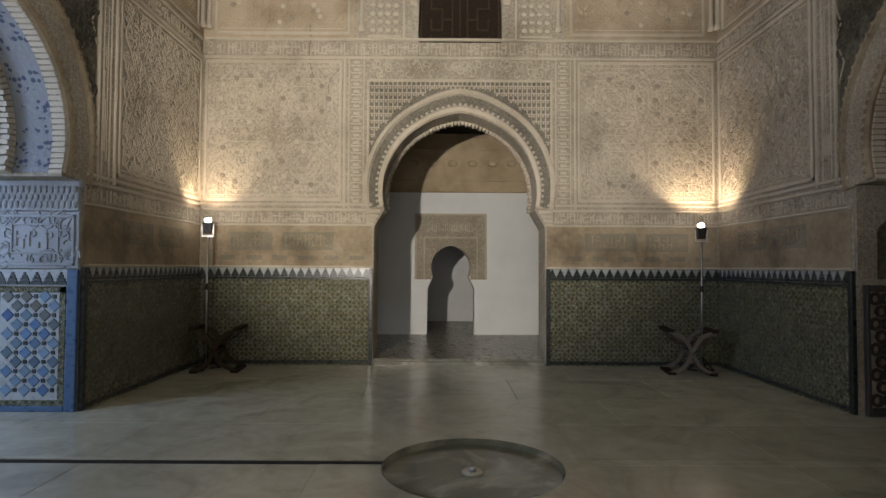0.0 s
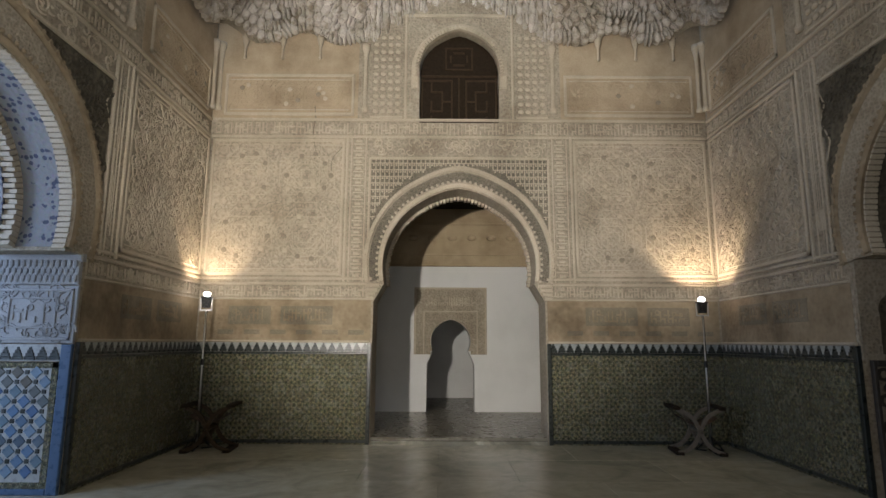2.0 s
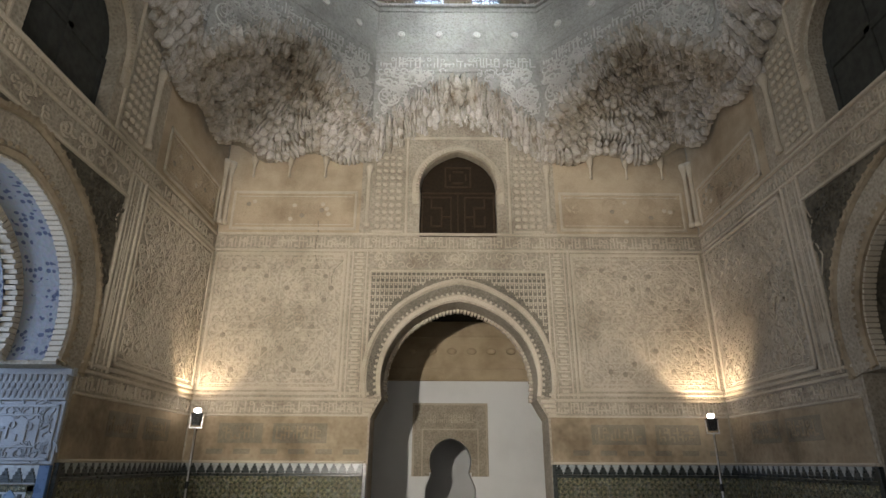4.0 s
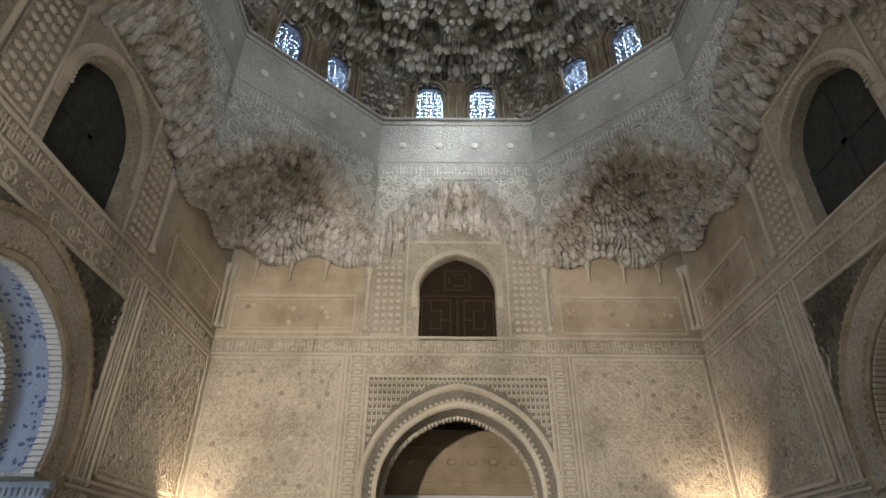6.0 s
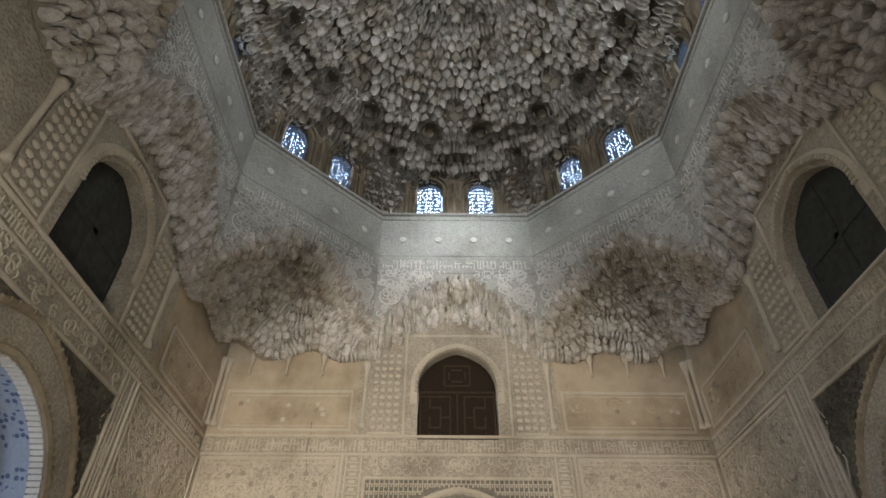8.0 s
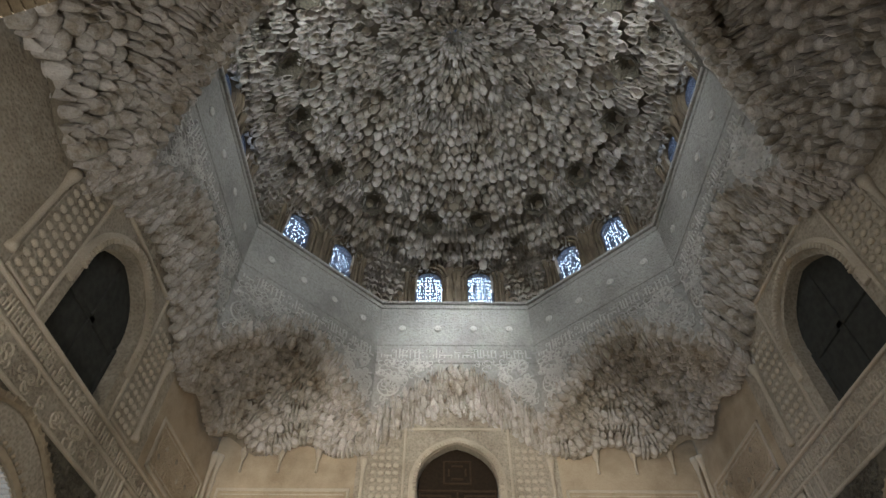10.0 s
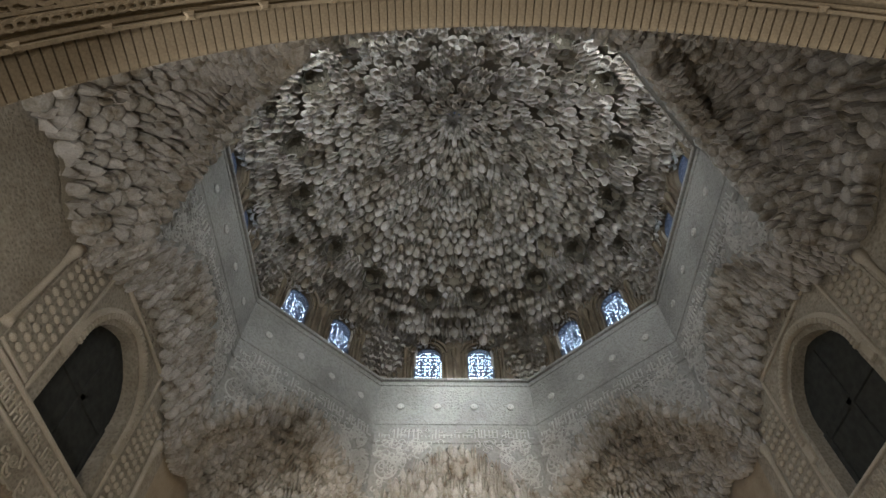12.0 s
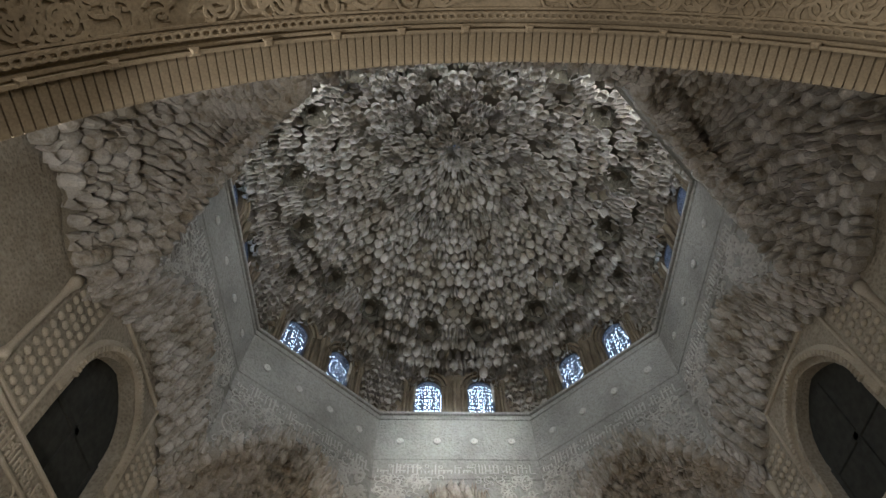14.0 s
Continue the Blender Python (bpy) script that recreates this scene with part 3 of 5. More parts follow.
def varied_scale(b, at, along, down, w, h, deep, kind):
    """A cell of one of the kinds that alternate: plain, twin, hollow or a small boss, each a little turned and of its own height."""
    turn = ((kind * 97) % 1 - 0.5) * 0.3
    along, down = along * math.cos(turn) + down * math.sin(turn), down * math.cos(turn) - along * math.sin(turn)
    deep *= 0.8 + 0.45 * ((kind * 57) % 1)
    if kind < 0.48:
        scale(b, at, along, down, w * 1.0, h * 1.05, deep)
    elif kind < 0.70:
        for e in (-0.25, 0.25):
            scale(b, at + along * (e * w), along, down, w * 0.44, h * 1.1, deep * 1.15)
    elif kind < 0.88:
        scale(b, at, along, down, w, h, deep * 0.9, True)
    else:
        scale(b, at, along, down, w * 0.62, h * 0.8, deep * 1.5)


def pendant(b, x, y, z, w, h, turn):
    """A faceted hanging drop, six-sided, with a flared head."""
    k = len(b.v)
    for r, dz in ((0.70, 0.55), (1.0, 0.18), (0.82, -0.12), (0.40, -0.34), (0.05, -0.45)):
        for i in range(6):
            a = turn + i * math.pi / 3
            b.v.append((x + 0.5 * w * r * math.cos(a), y + 0.5 * w * r * math.sin(a), z + h * dz))
    for j in range(4):
        for i in range(6):
            b.f.append((k + j * 6 + (i + 1) % 6, k + j * 6 + i, k + (j + 1) * 6 + i, k + (j + 1) * 6 + (i + 1) % 6))


# dome of stalactite tiers
dome = empty("dome", pose(0, 0, 0), "stalactite dome of grey-brown plaster cells", "dome", kind="structure")


def dome_z(r):
    return 11.05 + 3.80 * (1 - (r / 3.98) ** 1.15)


rng = random.Random(11)
steps = 27
radii = [3.98 * (1 - k / steps) ** 0.97 for k in range(steps)] + [0.04]
EIGHTH = math.pi / 4


def tri(x):
    x = x / (2 * math.pi) % 1.0
    return 4 * abs(x - 0.5) - 1


def by_cupola(am, rm):
    """True where one of the sixteen large cupolas opens."""
    off = abs(abs((math.degrees(am) + 22.5) % 45 - 22.5) - 10)
    return math.hypot(radians(off) * rm, rm - 3.20) < 0.20


for k in range(steps):
    b = Build()
    single = k in (2, 5)   # tiers whose cells stand out one by one
    r0, r1 = radii[k], radii[k + 1]
    n = max(8, 8 * round(2 * math.pi * r0 / (0.20 if r0 > 1.2 else 0.16) / 8))
    dice = {}
    for i in range(n):
        a0, a1 = (2 * math.pi * (i + 0.5 * (k % 2) + q) / n for q in (0, 1))
        am = (a0 + a1) / 2
        # every eighth of the dome repeats, mirrored
        fold = min(am % EIGHTH, EIGHTH - am % EIGHTH)
        key = round(fold / (a1 - a0) * 2)
        if key not in dice:
            dice[key] = rng.random()
        fade = min(1.0, r0 / 1.5)
        wave = fade * (0.10 * tri(16 * am + (math.pi if (k // 3) % 2 else 0)) + 0.09 * tri(8 * am + (0 if (k // 5) % 2 else math.pi)))
        rm = max(0.05, (r0 + r1) / 2 + wave)
        if by_cupola(am, rm):
            continue
        tilt = math.atan2(dome_z(max(0.0, r1 - 0.03)) - dome_z(r0 + 0.03), r0 - r1 + 0.06)
        along = Vector((math.sin(am), -math.cos(am), 0))
        down = Vector((math.cos(am) * math.cos(tilt), math.sin(am) * math.cos(tilt), -math.sin(tilt)))
        at = Vector((rm * math.cos(am), rm * math.sin(am), dome_z((r0 + r1) / 2) - 0.02 + 0.6 * wave))
        varied_scale(b, at, along, down, (a1 - a0) * max(0.08, rm), 1.12 * (r0 - r1) / math.cos(tilt), 0.060 if r0 > 1.2 else 0.045, dice[key])
        if single:
            put("cell", b.mesh(), CELLS, None, dome)
            b = Build()
    if not single:
        put("stalactite_tier", b.mesh(), CELLS, None, dome, kind="stuff")
# pendentives between the pairs of windows, from the ring's angles up into the dome
for c in range(8):
    b = Build()
    mid = radians(45 * c + 22.5)
    for k in range(8):
        half = radians(5.5 + 0.085 * (k + 1) ** 2.1)
        n = 4 + k // 2
        z = 9.98 + 0.15 * k
        rm = 4.19 - 0.034 * k
        for i in range(n):
            am = mid - half + 2 * half * (i + 0.5) / n
            along, down = Vector((math.sin(am), -math.cos(am), 0)), Vector((0.2 * math.cos(am), 0.2 * math.sin(am), -0.98))
            varied_scale(b, Vector((rm * math.cos(am), rm * math.sin(am), z)), along, down, 2 * half / n * rm, 0.19, 0.08, rng.random())
    a_ = [mid + radians(q) for q in (-11, -6, 0, 6, 11)]
    b.add([(q * math.cos(a), q * math.sin(a), z) for z, q in ((9.75, 4.24), (11.3, 3.99)) for a in a_], [(i, i + 1, i + 6, i + 5) for i in range(4)])
    put("pendentive", b.mesh(), CELLS, None, dome, kind="stuff")
hem = Build()
n = 160
for i in range(n):
    a = 2 * math.pi * i / n
    along, down = Vector((math.sin(a), -math.cos(a), 0)), Vector((0.3 * math.cos(a), 0.3 * math.sin(a), -0.954))
    varied_scale(hem, Vector((3.95 * math.cos(a), 3.95 * math.sin(a), 11.12 + 0.05 * math.cos(16 * a))), along, down, 0.155, 0.24, 0.08, rng.random())
put("hem", hem.mesh(), CELLS, None, dome, kind="stuff")
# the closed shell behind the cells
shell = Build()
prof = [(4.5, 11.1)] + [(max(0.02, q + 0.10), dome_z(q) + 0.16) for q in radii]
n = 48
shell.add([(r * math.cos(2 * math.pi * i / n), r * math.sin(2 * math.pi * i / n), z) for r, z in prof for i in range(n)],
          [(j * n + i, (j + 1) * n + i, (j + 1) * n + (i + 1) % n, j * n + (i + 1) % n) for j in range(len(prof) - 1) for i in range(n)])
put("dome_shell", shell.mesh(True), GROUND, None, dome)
# sixteen little cupolas among the cells, and eight smaller ones near the rim
cup = Build()
cupseg = 16
prof = [(0.27, -0.05), (0.22, -0.02), (0.20, 0.08), (0.15, 0.2), (0.07, 0.27), (0.01, 0.29)]
cup.add([(r * (1.0 if j else (1.18 if i % 2 else 0.92)) * math.cos(2 * math.pi * i / cupseg), r * (1.0 if j else (1.18 if i % 2 else 0.92)) * math.sin(2 * math.pi * i / cupseg), z) for j, (r, z) in enumerate(prof) for i in range(cupseg)],
        [(j * cupseg + i, (j + 1) * cupseg + i, (j + 1) * cupseg + (i + 1) % cupseg, j * cupseg + (i + 1) % cupseg) for j in range(len(prof) - 1) for i in range(cupseg)])
cup_mesh = cup.mesh(True)
# the pits' shade is put into their near-black plaster
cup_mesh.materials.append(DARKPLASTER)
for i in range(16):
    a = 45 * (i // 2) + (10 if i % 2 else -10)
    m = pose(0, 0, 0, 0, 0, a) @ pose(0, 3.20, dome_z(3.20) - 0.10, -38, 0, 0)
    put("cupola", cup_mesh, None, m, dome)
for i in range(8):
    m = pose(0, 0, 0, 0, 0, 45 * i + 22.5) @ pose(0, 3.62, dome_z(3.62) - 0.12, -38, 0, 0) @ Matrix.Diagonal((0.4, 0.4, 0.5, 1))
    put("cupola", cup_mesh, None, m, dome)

# corner squinches: half domes of stalactites between the walls and the drum
CORNERS = [45, 135, 225, 315]


def squinch(ang):
    """A corner vault of cells: level tiers that leave the two walls and close on the drum's diagonal arch."""
    th = radians(ang)
    sx, sy = math.copysign(1, math.cos(th)), math.copysign(1, math.sin(th))
    wall_y = BACK if sy > 0 else -FRONT
    corner = Vector((sx * (SIDE - 0.02), sy * (wall_y - 0.02)))
    foot_a, foot_b = Vector((sx * (SIDE - 0.02), sy * 1.62)), Vector((sx * 1.62, sy * (wall_y - 0.02)))
    mid, across = Vector((APO * math.cos(th), APO * math.sin(th))), Vector((sx, -sy)).normalized()
    thing = empty("squinch", pose(0, 0, 0), "corner squinch of hanging plaster stalactites", "squinch", "corner squinches", "structure")
    rg = random.Random(ang)

    def place(u, v, lift=0.0):
        """u: -1 to 1 from one wall to the other; v: 0 at the walls, 1 at the drum."""
        soft = math.sqrt(u * u + 0.04)
        wall = corner + (foot_b - corner) * ((soft + u) / 2) + (foot_a - corner) * ((soft - u) / 2)
        face = mid - across * (u * (HALF - 0.06))
        p = wall.lerp(face, v)
        top = 6.82 + 1.12 * (1 - abs(u) ** 1.6)
        low = 6.47 + 0.13 * math.cos(11 * u)
        return Vector((p.x, p.y, low + (top - low) * (1 - (1 - v) ** 2.3) + lift))

    # the two corners by the entrance have larger, bolder cells
    tiers, wide, deep = (20, 0.27, 0.075) if sy > 0 else (15, 0.36, 0.125)
    for k in range(tiers):
        b = Build()
        v = 0.02 + 0.96 * (k + 0.5) / tiers
        length = sum((place(-1 + 0.1 * (j + 1), v) - place(-1 + 0.1 * j, v)).length for j in range(20))
        n = max(6, 2 * round(length / wide) + k % 2)
        dice = [rg.random() for _ in range(n)]
        for i in range(n):
            u = -1 + 2 * (i + 0.5) / n
            along = place(u + 0.02, v) - place(u - 0.02, v)
            w = along.length / 0.04 * 2 / n
            along.normalize()
            down = place(u, v - 0.02) - place(u, v + 0.02)
            step = down.length / 0.04 * 0.96 / tiers
            down = down.normalized() * 0.6 + Vector((0, 0, -1))
            down = (down - along * down.dot(along)).normalized()
            # the cell's hollow looks into the room
            if along.cross(down).dot(Vector((-corner.x, -corner.y, -2.0))) < 0:
                along = -along
            wave = 0.05 * tri(7 * u + (math.pi if (k // 2) % 2 else 0))
            varied_scale(b, place(u, v, wave), along, down, min(0.25, w), max(0.15, min(0.26, 1.2 * step)), deep, dice[min(i, n - 1 - i)])
            if k < 6 and ang < 180:
                put("cell", b.mesh(), CELLS, None, thing)
                b = Build()
        if b.v:
            put("stalactite_tier", b.mesh(), CELLS, None, thing, kind="stuff")
    sh = Build()
    n = 24
    out = Vector((corner.x, corner.y, 3.0)).normalized() * 0.05
    sh.add([place(-1 + 2 * i / n, j / 12) + out for j in range(13) for i in range(n + 1)],
           [(j * (n + 1) + i, j * (n + 1) + i + 1, (j + 1) * (n + 1) + i + 1, (j + 1) * (n + 1) + i) for j in range(12) for i in range(n)])
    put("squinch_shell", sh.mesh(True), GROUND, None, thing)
    return thing


for a in CORNERS:
    squinch(a)

# bays over the four high windows: fringes of stalactites between wall and drum
def fringe_mesh(tiers, seed, lift=0.0):
    """Tiers of cells stepping out from the wall to the drum's face along an arch."""
    b = Build()
    rg = random.Random(seed)
    for t in tiers:
        q = t / 5
        n = 28 + (t % 2)
        hw = HALF - 0.02
        dice = [rg.random() for _ in range(n)]
        for i in range(n):
            s0 = -1 + 2 * (i + 0.5) / n
            z = lift + 6.52 + 0.24 * q + (0.74 + 0.26 * q) * (1 - abs(s0) ** 1.5) + (0.05 if i % 2 else -0.03)
            varied_scale(b, Vector((hw * s0, 0.36 - 0.048 * t, z)), Vector((-1, 0, 0)), Vector((0, 0.42, -0.907)), 2 * hw / n * 1.05, 0.20, 0.055, dice[min(i, n - 1 - i)])
    me = b.mesh()
    me.materials.append(CELLS)
    return me


bay_mesh, edge_mesh = fringe_mesh(range(8), 23), fringe_mesh(range(4, 8), 24, 0.10)
for i in range(8):
    put("stalactite_fringe", edge_mesh if i % 2 else bay_mesh, None, FACE_M[i], None, "fringe of plaster stalactites along an arch of the drum", "stalactites", "drum fringes", "structure")
# corbels of stalactites from the walls out to the drum's eight angles
corbel = Build()
rg = random.Random(51)
for row in range(-1, 6):
    for i in range(5):
        out = 0.40 * (1 - row / 5.0)
        pendant(corbel, (i - 2) * 0.085 * (0.5 + 0.5 * (1 - row / 6)) + rg.uniform(-0.01, 0.01), 0.44 - out + rg.uniform(-0.02, 0.02), 6.84 - 0.085 * row, rg.uniform(0.09, 0.13), rg.uniform(0.16, 0.24), rg.uniform(0, 1))
corbel_mesh = corbel.mesh(False)
corbel_mesh.materials.append(CELLS)
for i in range(8):
    side = 1 if i % 2 else -1
    for_face = pose(0, 0, 0, 0, 0, 90 * (i // 2)) @ pose(side * HALF, APO, 0)
    put("corbel", corbel_mesh, None, for_face, None, "small plaster stalactite corbel under an angle of the drum", "corbel", "drum corbels", "structure")
# flat closing of the ledge between walls and drum, and a roof over all
top = Build()
top.box(-6, 6, 3.85, 6, 8.15, 8.3).box(-6, 6, -6.5, -3.85, 8.15, 8.3).box(3.85, 6, -3.85, 3.85, 8.15, 8.3).box(-6, -3.85, -3.85, 3.85, 8.15, 8.3)
put("ceiling", top.mesh(), PLAIN, label="plain plaster ledge closing the walls below the drum", category="ceiling", kind="structure")

# ---- structure: rooms behind the openings ----
IY = 7.2
put("wall_inner_left", Build().box(-3.3, -3.15, BACK + BACK_THICK, IY, 0, 4.4).mesh(), WHITE, label="whitewashed wall of the inner room", category="wall", kind="structure")
put("wall_inner_right", Build().box(3.15, 3.3, BACK + BACK_THICK, IY, 0, 4.4).mesh(), WHITE, label="whitewashed wall of the inner room", category="wall", kind="structure")
door_hole = arch_hole(-0.08, 0.50, 0.0, 1.32, 1.52, 0.42, 20, 0.03)
inner_out = [(-3.3, 0), (-0.58, 0)] + door_hole[::-1][1:-1] + [(0.42, 0), (3.3, 0), (3.3, 3.10), (-3.3, 3.10)]
wall_inner = put("wall_inner", slab_with_holes(inner_out, [], 0, 0.45), WHITE, pose(0, IY, 0), label="whitewashed inner wall with a small arched doorway", category="wall", kind="structure")
fr = Build().box(-3.15, 3.15, -0.03, 0.45, 3.10, 4.36)
fr.box(-3.15, 3.15, -0.06, 0.0, 3.10, 3.14, 0.01).box(-3.15, 3.15, -0.05, 0.0, 3.34, 3.37, 0.01).box(-3.15, 3.15, -0.06, 0.0, 4.00, 4.05, 0.01)
inner_frieze = put("inner_frieze", fr.mesh(), OCHRE, pose(0, IY, 0), label="ochre carved plaster frieze above the white wall", category="frieze", kind="structure")
shell_mesh = Build().lathe([(0.09, 0), (0.08, 0.03), (0.05, 0.05), (0.01, 0.055)], 10, pose(0, 0, 0, 90, 0, 0) @ Matrix.Diagonal((1.2, 0.8, 1, 1))).mesh(True)
shell_mesh.materials.append(OCHRE)
for i in range(-7, 8):
    put("shell_boss", shell_mesh, None, pose(0.42 * i - 0.05, -0.03, 3.72), inner_frieze)
put("ceiling_inner", Build().box(-3.3, 3.3, BACK + BACK_THICK, IY + 0.45, 4.36, 4.5).mesh(), CEDAR, label="dark cedar ceiling of the inner room", category="ceiling", kind="structure")
# doorway frame of the inner wall
frame_out = [(-0.85, 1.25), (-0.50, 1.25), (-0.50, 1.32)] + [(x, z) for x, z, _, _ in arc(-0.08, 1.52, 0.42, 208, -28, 20, 0.03)] + [(0.34, 1.32), (0.34, 1.25), (0.68, 1.25), (0.68, 2.65), (-0.85, 2.65)]
inner_frame = put("inner_door_frame", slab_with_holes(frame_out, [], -0.03, 0.0), CARVED_FINE, pose(0, IY, 0), label="carved plaster frame round the small inner doorway", category="door frame", kind="structure")
b = Build()
for x0, x1, z0, z1 in ((-0.85, 0.68, 2.61, 2.65), (-0.66, 0.49, 2.12, 2.15), (-0.66, -0.63, 1.25, 2.15), (0.46, 0.49, 1.25, 2.15), (-0.85, -0.81, 1.25, 2.61), (0.64, 0.68, 1.25, 2.61)):
    b.box(x0, x1, -0.05, -0.03, z0, z1, 0.006)
put("border", b.mesh(), MOULD, None, inner_frame)
put("script_band", strokes(-0.60, 0.44, 2.24, 2.46, random.Random(2), 0.05, 0.015, -0.03).mesh(), MOULD, None, inner_frame)
# the passage behind it
p = Build()
p.box(-2.4, 2.4, 10.2, 10.35, 0, 3.4).box(-2.5, -2.4, IY + 0.45, 10.2, 0, 3.4).box(2.4, 2.5, IY + 0.45, 10.2, 0, 3.4).box(-2.5, 2.5, IY + 0.45, 10.35, 3.4, 3.5)
put("wall_far_room", p.mesh(), WHITE, label="grey shaded wall of the far room", category="wall", kind="structure")


def alcove(sign, m, c, label, open_window):
    """The room beyond a side archway: back wall, side walls and ceiling."""
    b = Build()
    y0, y1 = THICK, 4.2
    b.box(c - 3.2, c - 3.0, y0, y1, 0, 4.6).box(c + 3.0, c + 3.2, y0, y1, 0, 4.6).box(c - 3.2, c + 3.2, y0, y1 + 0.2, 4.6, 4.75)
    if open_window:
        hole = [(c - 2.4, 1.2), (c - 1.0, 1.2), (c - 1.0, 3.7), (c - 2.4, 3.7)]
        me = slab_with_holes([(c - 3.2, 0), (c + 3.2, 0), (c + 3.2, 4.6), (c - 3.2, 4.6)], [hole], y1, y1 + 0.2)
        put("wall_alcove_back", me, WHITE, m, label="pale alcove wall with a window opening to the sky", category="wall", kind="structure")
    else:
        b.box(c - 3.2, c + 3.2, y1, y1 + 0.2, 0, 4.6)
    # the unlit alcove is darkened by its plaster colour, not only by lack of light
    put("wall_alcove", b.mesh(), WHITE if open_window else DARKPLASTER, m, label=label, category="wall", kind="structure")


alcove(-1, M_LEFT, AC, "pale wall of the daylit side alcove", True)
alcove(1, M_RIGHT, -AC, "wall of the unlit side alcove, darkened in its colour", False)
# entrance passage behind the camera
p = Build()
p.box(-3.4, -2.9, -9.0, FRONT - 1.5, 0, 4.8).box(2.9, 3.4, -9.0, FRONT - 1.5, 0, 4.8).box(-3.4, 3.4, -9.0, FRONT - 1.5, 4.8, 5.0).box(-3.4, 3.4, -9.2, -9.0, 0, 5.0)
put("wall_entrance", p.mesh(), PLAIN, label="plain plaster walls of the entrance passage", category="wall", kind="structure")

# ---- wall decoration, shared by the walls ----
OLDPAINT = stucco("faded_painted_plaster", (0.28, 0.24, 0.175), (0.20, 0.17, 0.12), 0.0, 10, 0.008, 0.6, True)
KNOB = Build().lathe([(0.042, 0), (0.040, 0.015), (0.028, 0.022), (0.022, 0.014), (0.012, 0.026), (0.002, 0.03)], 10, pose(0, 0, 0, 90, 0, 0)).mesh(True)
KNOB.materials.append(stucco("worn_boss_plaster", (0.33, 0.285, 0.215), (0.23, 0.195, 0.145), 0.0, 10, 0.008, 0.5, True))
KNOB_PALE = KNOB.copy()
KNOB_PALE.materials[0] = MOULD
SHELLM = Build().lathe([(0.052, 0), (0.047, 0.014), (0.028, 0.026), (0.004, 0.03)], 8, pose(0, 0, 0, 90, 0, 0) @ Matrix.Diagonal((1, 0.75, 1, 1))).mesh(True)
SHELLM.materials.append(MOULD)
MERLON = Build()
for i, (w, z0, z1) in enumerate(((0.058, 0.0, 0.035), (0.044, 0.035, 0.07), (0.029, 0.07, 0.10), (0.014, 0.10, 0.13))):
    MERLON.box(-w, w, -0.008, 0.0, z0, z1, 0.003)
MERLON = MERLON.mesh()
MERLON.materials.append(TILE_BLACK)
COLUMN = Build().lathe([(0.055, 0.0), (0.055, 0.06), (0.040, 0.09), (0.034, 0.12), (0.032, 0.92), (0.043, 0.94), (0.036, 0.97), (0.060, 1.08), (0.070, 1.10), (0.070, 1.18)], 12).mesh(True)
COLUMN.materials.append(MOULD)


def moulding(x0, x1, z, h=0.035, o=0.03):
    return Build().box(min(x0, x1), max(x0, x1), -o, 0.01, z - h / 2, z + h / 2, 0.012)


def lines(spec, parent, m=None, material=None):
    b = Build()
    for x0, x1, z0, z1, o in spec:
        b.box(min(x0, x1), max(x0, x1), -o, 0.005, z0, z1, 0.010)
    return put("moulding", b.mesh(), material or MOULD, m, parent)


def arch_rings(parent, c, zc, r0, r1, mats, point=0.05, low=-12, n=44):
    """The stepped bands round an archway: scalloped inner edge, leafwork band, roped outer edge."""
    b = Build().sweep(arc(c, zc, r0, low, 180 - low, n, point), [(0.0, -0.03), (0.05, -0.045), (0.07, -0.03), (0.07, 0.02), (0.0, 0.02)])
    put("inner_ring", b.mesh(), mats[0], None, parent)
    w = r1 - r0
    b = Build().sweep(arc(c, zc + 0.02, r0 + 0.07, low, 180 - low, n, point * 1.2), [(0.0, -0.012), (w - 0.15, -0.025), (w - 0.15, 0.01), (0.0, 0.01)])
    put("leafwork_ring", b.mesh(), mats[1], None, parent)
    b = Build().sweep(arc(c, zc + 0.03, r1 - 0.07, low, 180 - low, n, point * 1.4), [(0.0, -0.02), (0.02, -0.05), (0.06, -0.05), (0.08, -0.02), (0.08, 0.01), (0.0, 0.01)])
    put("outer_ring", b.mesh(), mats[0], None, parent)
    k = round((r0 + r1) * 1.6 * 12)
    teeth = Build()
    for x, z, nx, nz in arc(c, zc + 0.03, r1 - 0.03, low, 180 - low, k, point * 1.4):
        teeth.box(-0.018, 0.018, -0.062, -0.04, -0.03, 0.03, 0.006, Matrix.Translation((x, 0, z)) @ pose(0, 0, 0, 0, 90 - math.degrees(math.atan2(nz, nx)) + 18, 0))
    for x, z, nx, nz in arc(c, zc + 0.01, r0 + 0.09, low, 180 - low, k, point):
        teeth.lathe([(0.026, 0), (0.022, 0.012), (0.008, 0.02)], 6, Matrix.Translation((x, -0.02, z)) @ pose(0, 0, 0, 90, 0, 0))
    put("rope_and_beads", teeth.mesh(), mats[0], None, parent, kind="stuff")


def comb(parent, c, zc, r, y0, y1, material, low, count, point=0.04, deep=0.03, high=None):
    """Comb-like ridges across the soffit's edge."""
    b = Build()
    pts = arc(c, zc, r, low, 180 - low, count, point)
    for i, (x, z, nx, nz) in enumerate(pts):
        b.box(-0.36 * r * math.pi * (180 - 2 * low) / 180 / count, 0.36 * r * math.pi * (180 - 2 * low) / 180 / count, y0, y1, -deep * (1.0 if i % 2 else 0.8), 0.01, 0.0,
              Matrix.Translation((x, 0, z)) @ pose(0, 0, 0, 0, 90 - math.degrees(math.atan2(nz, nx)), 0))
    put("comb_edge", b.mesh(), material, None, parent, kind="stuff")


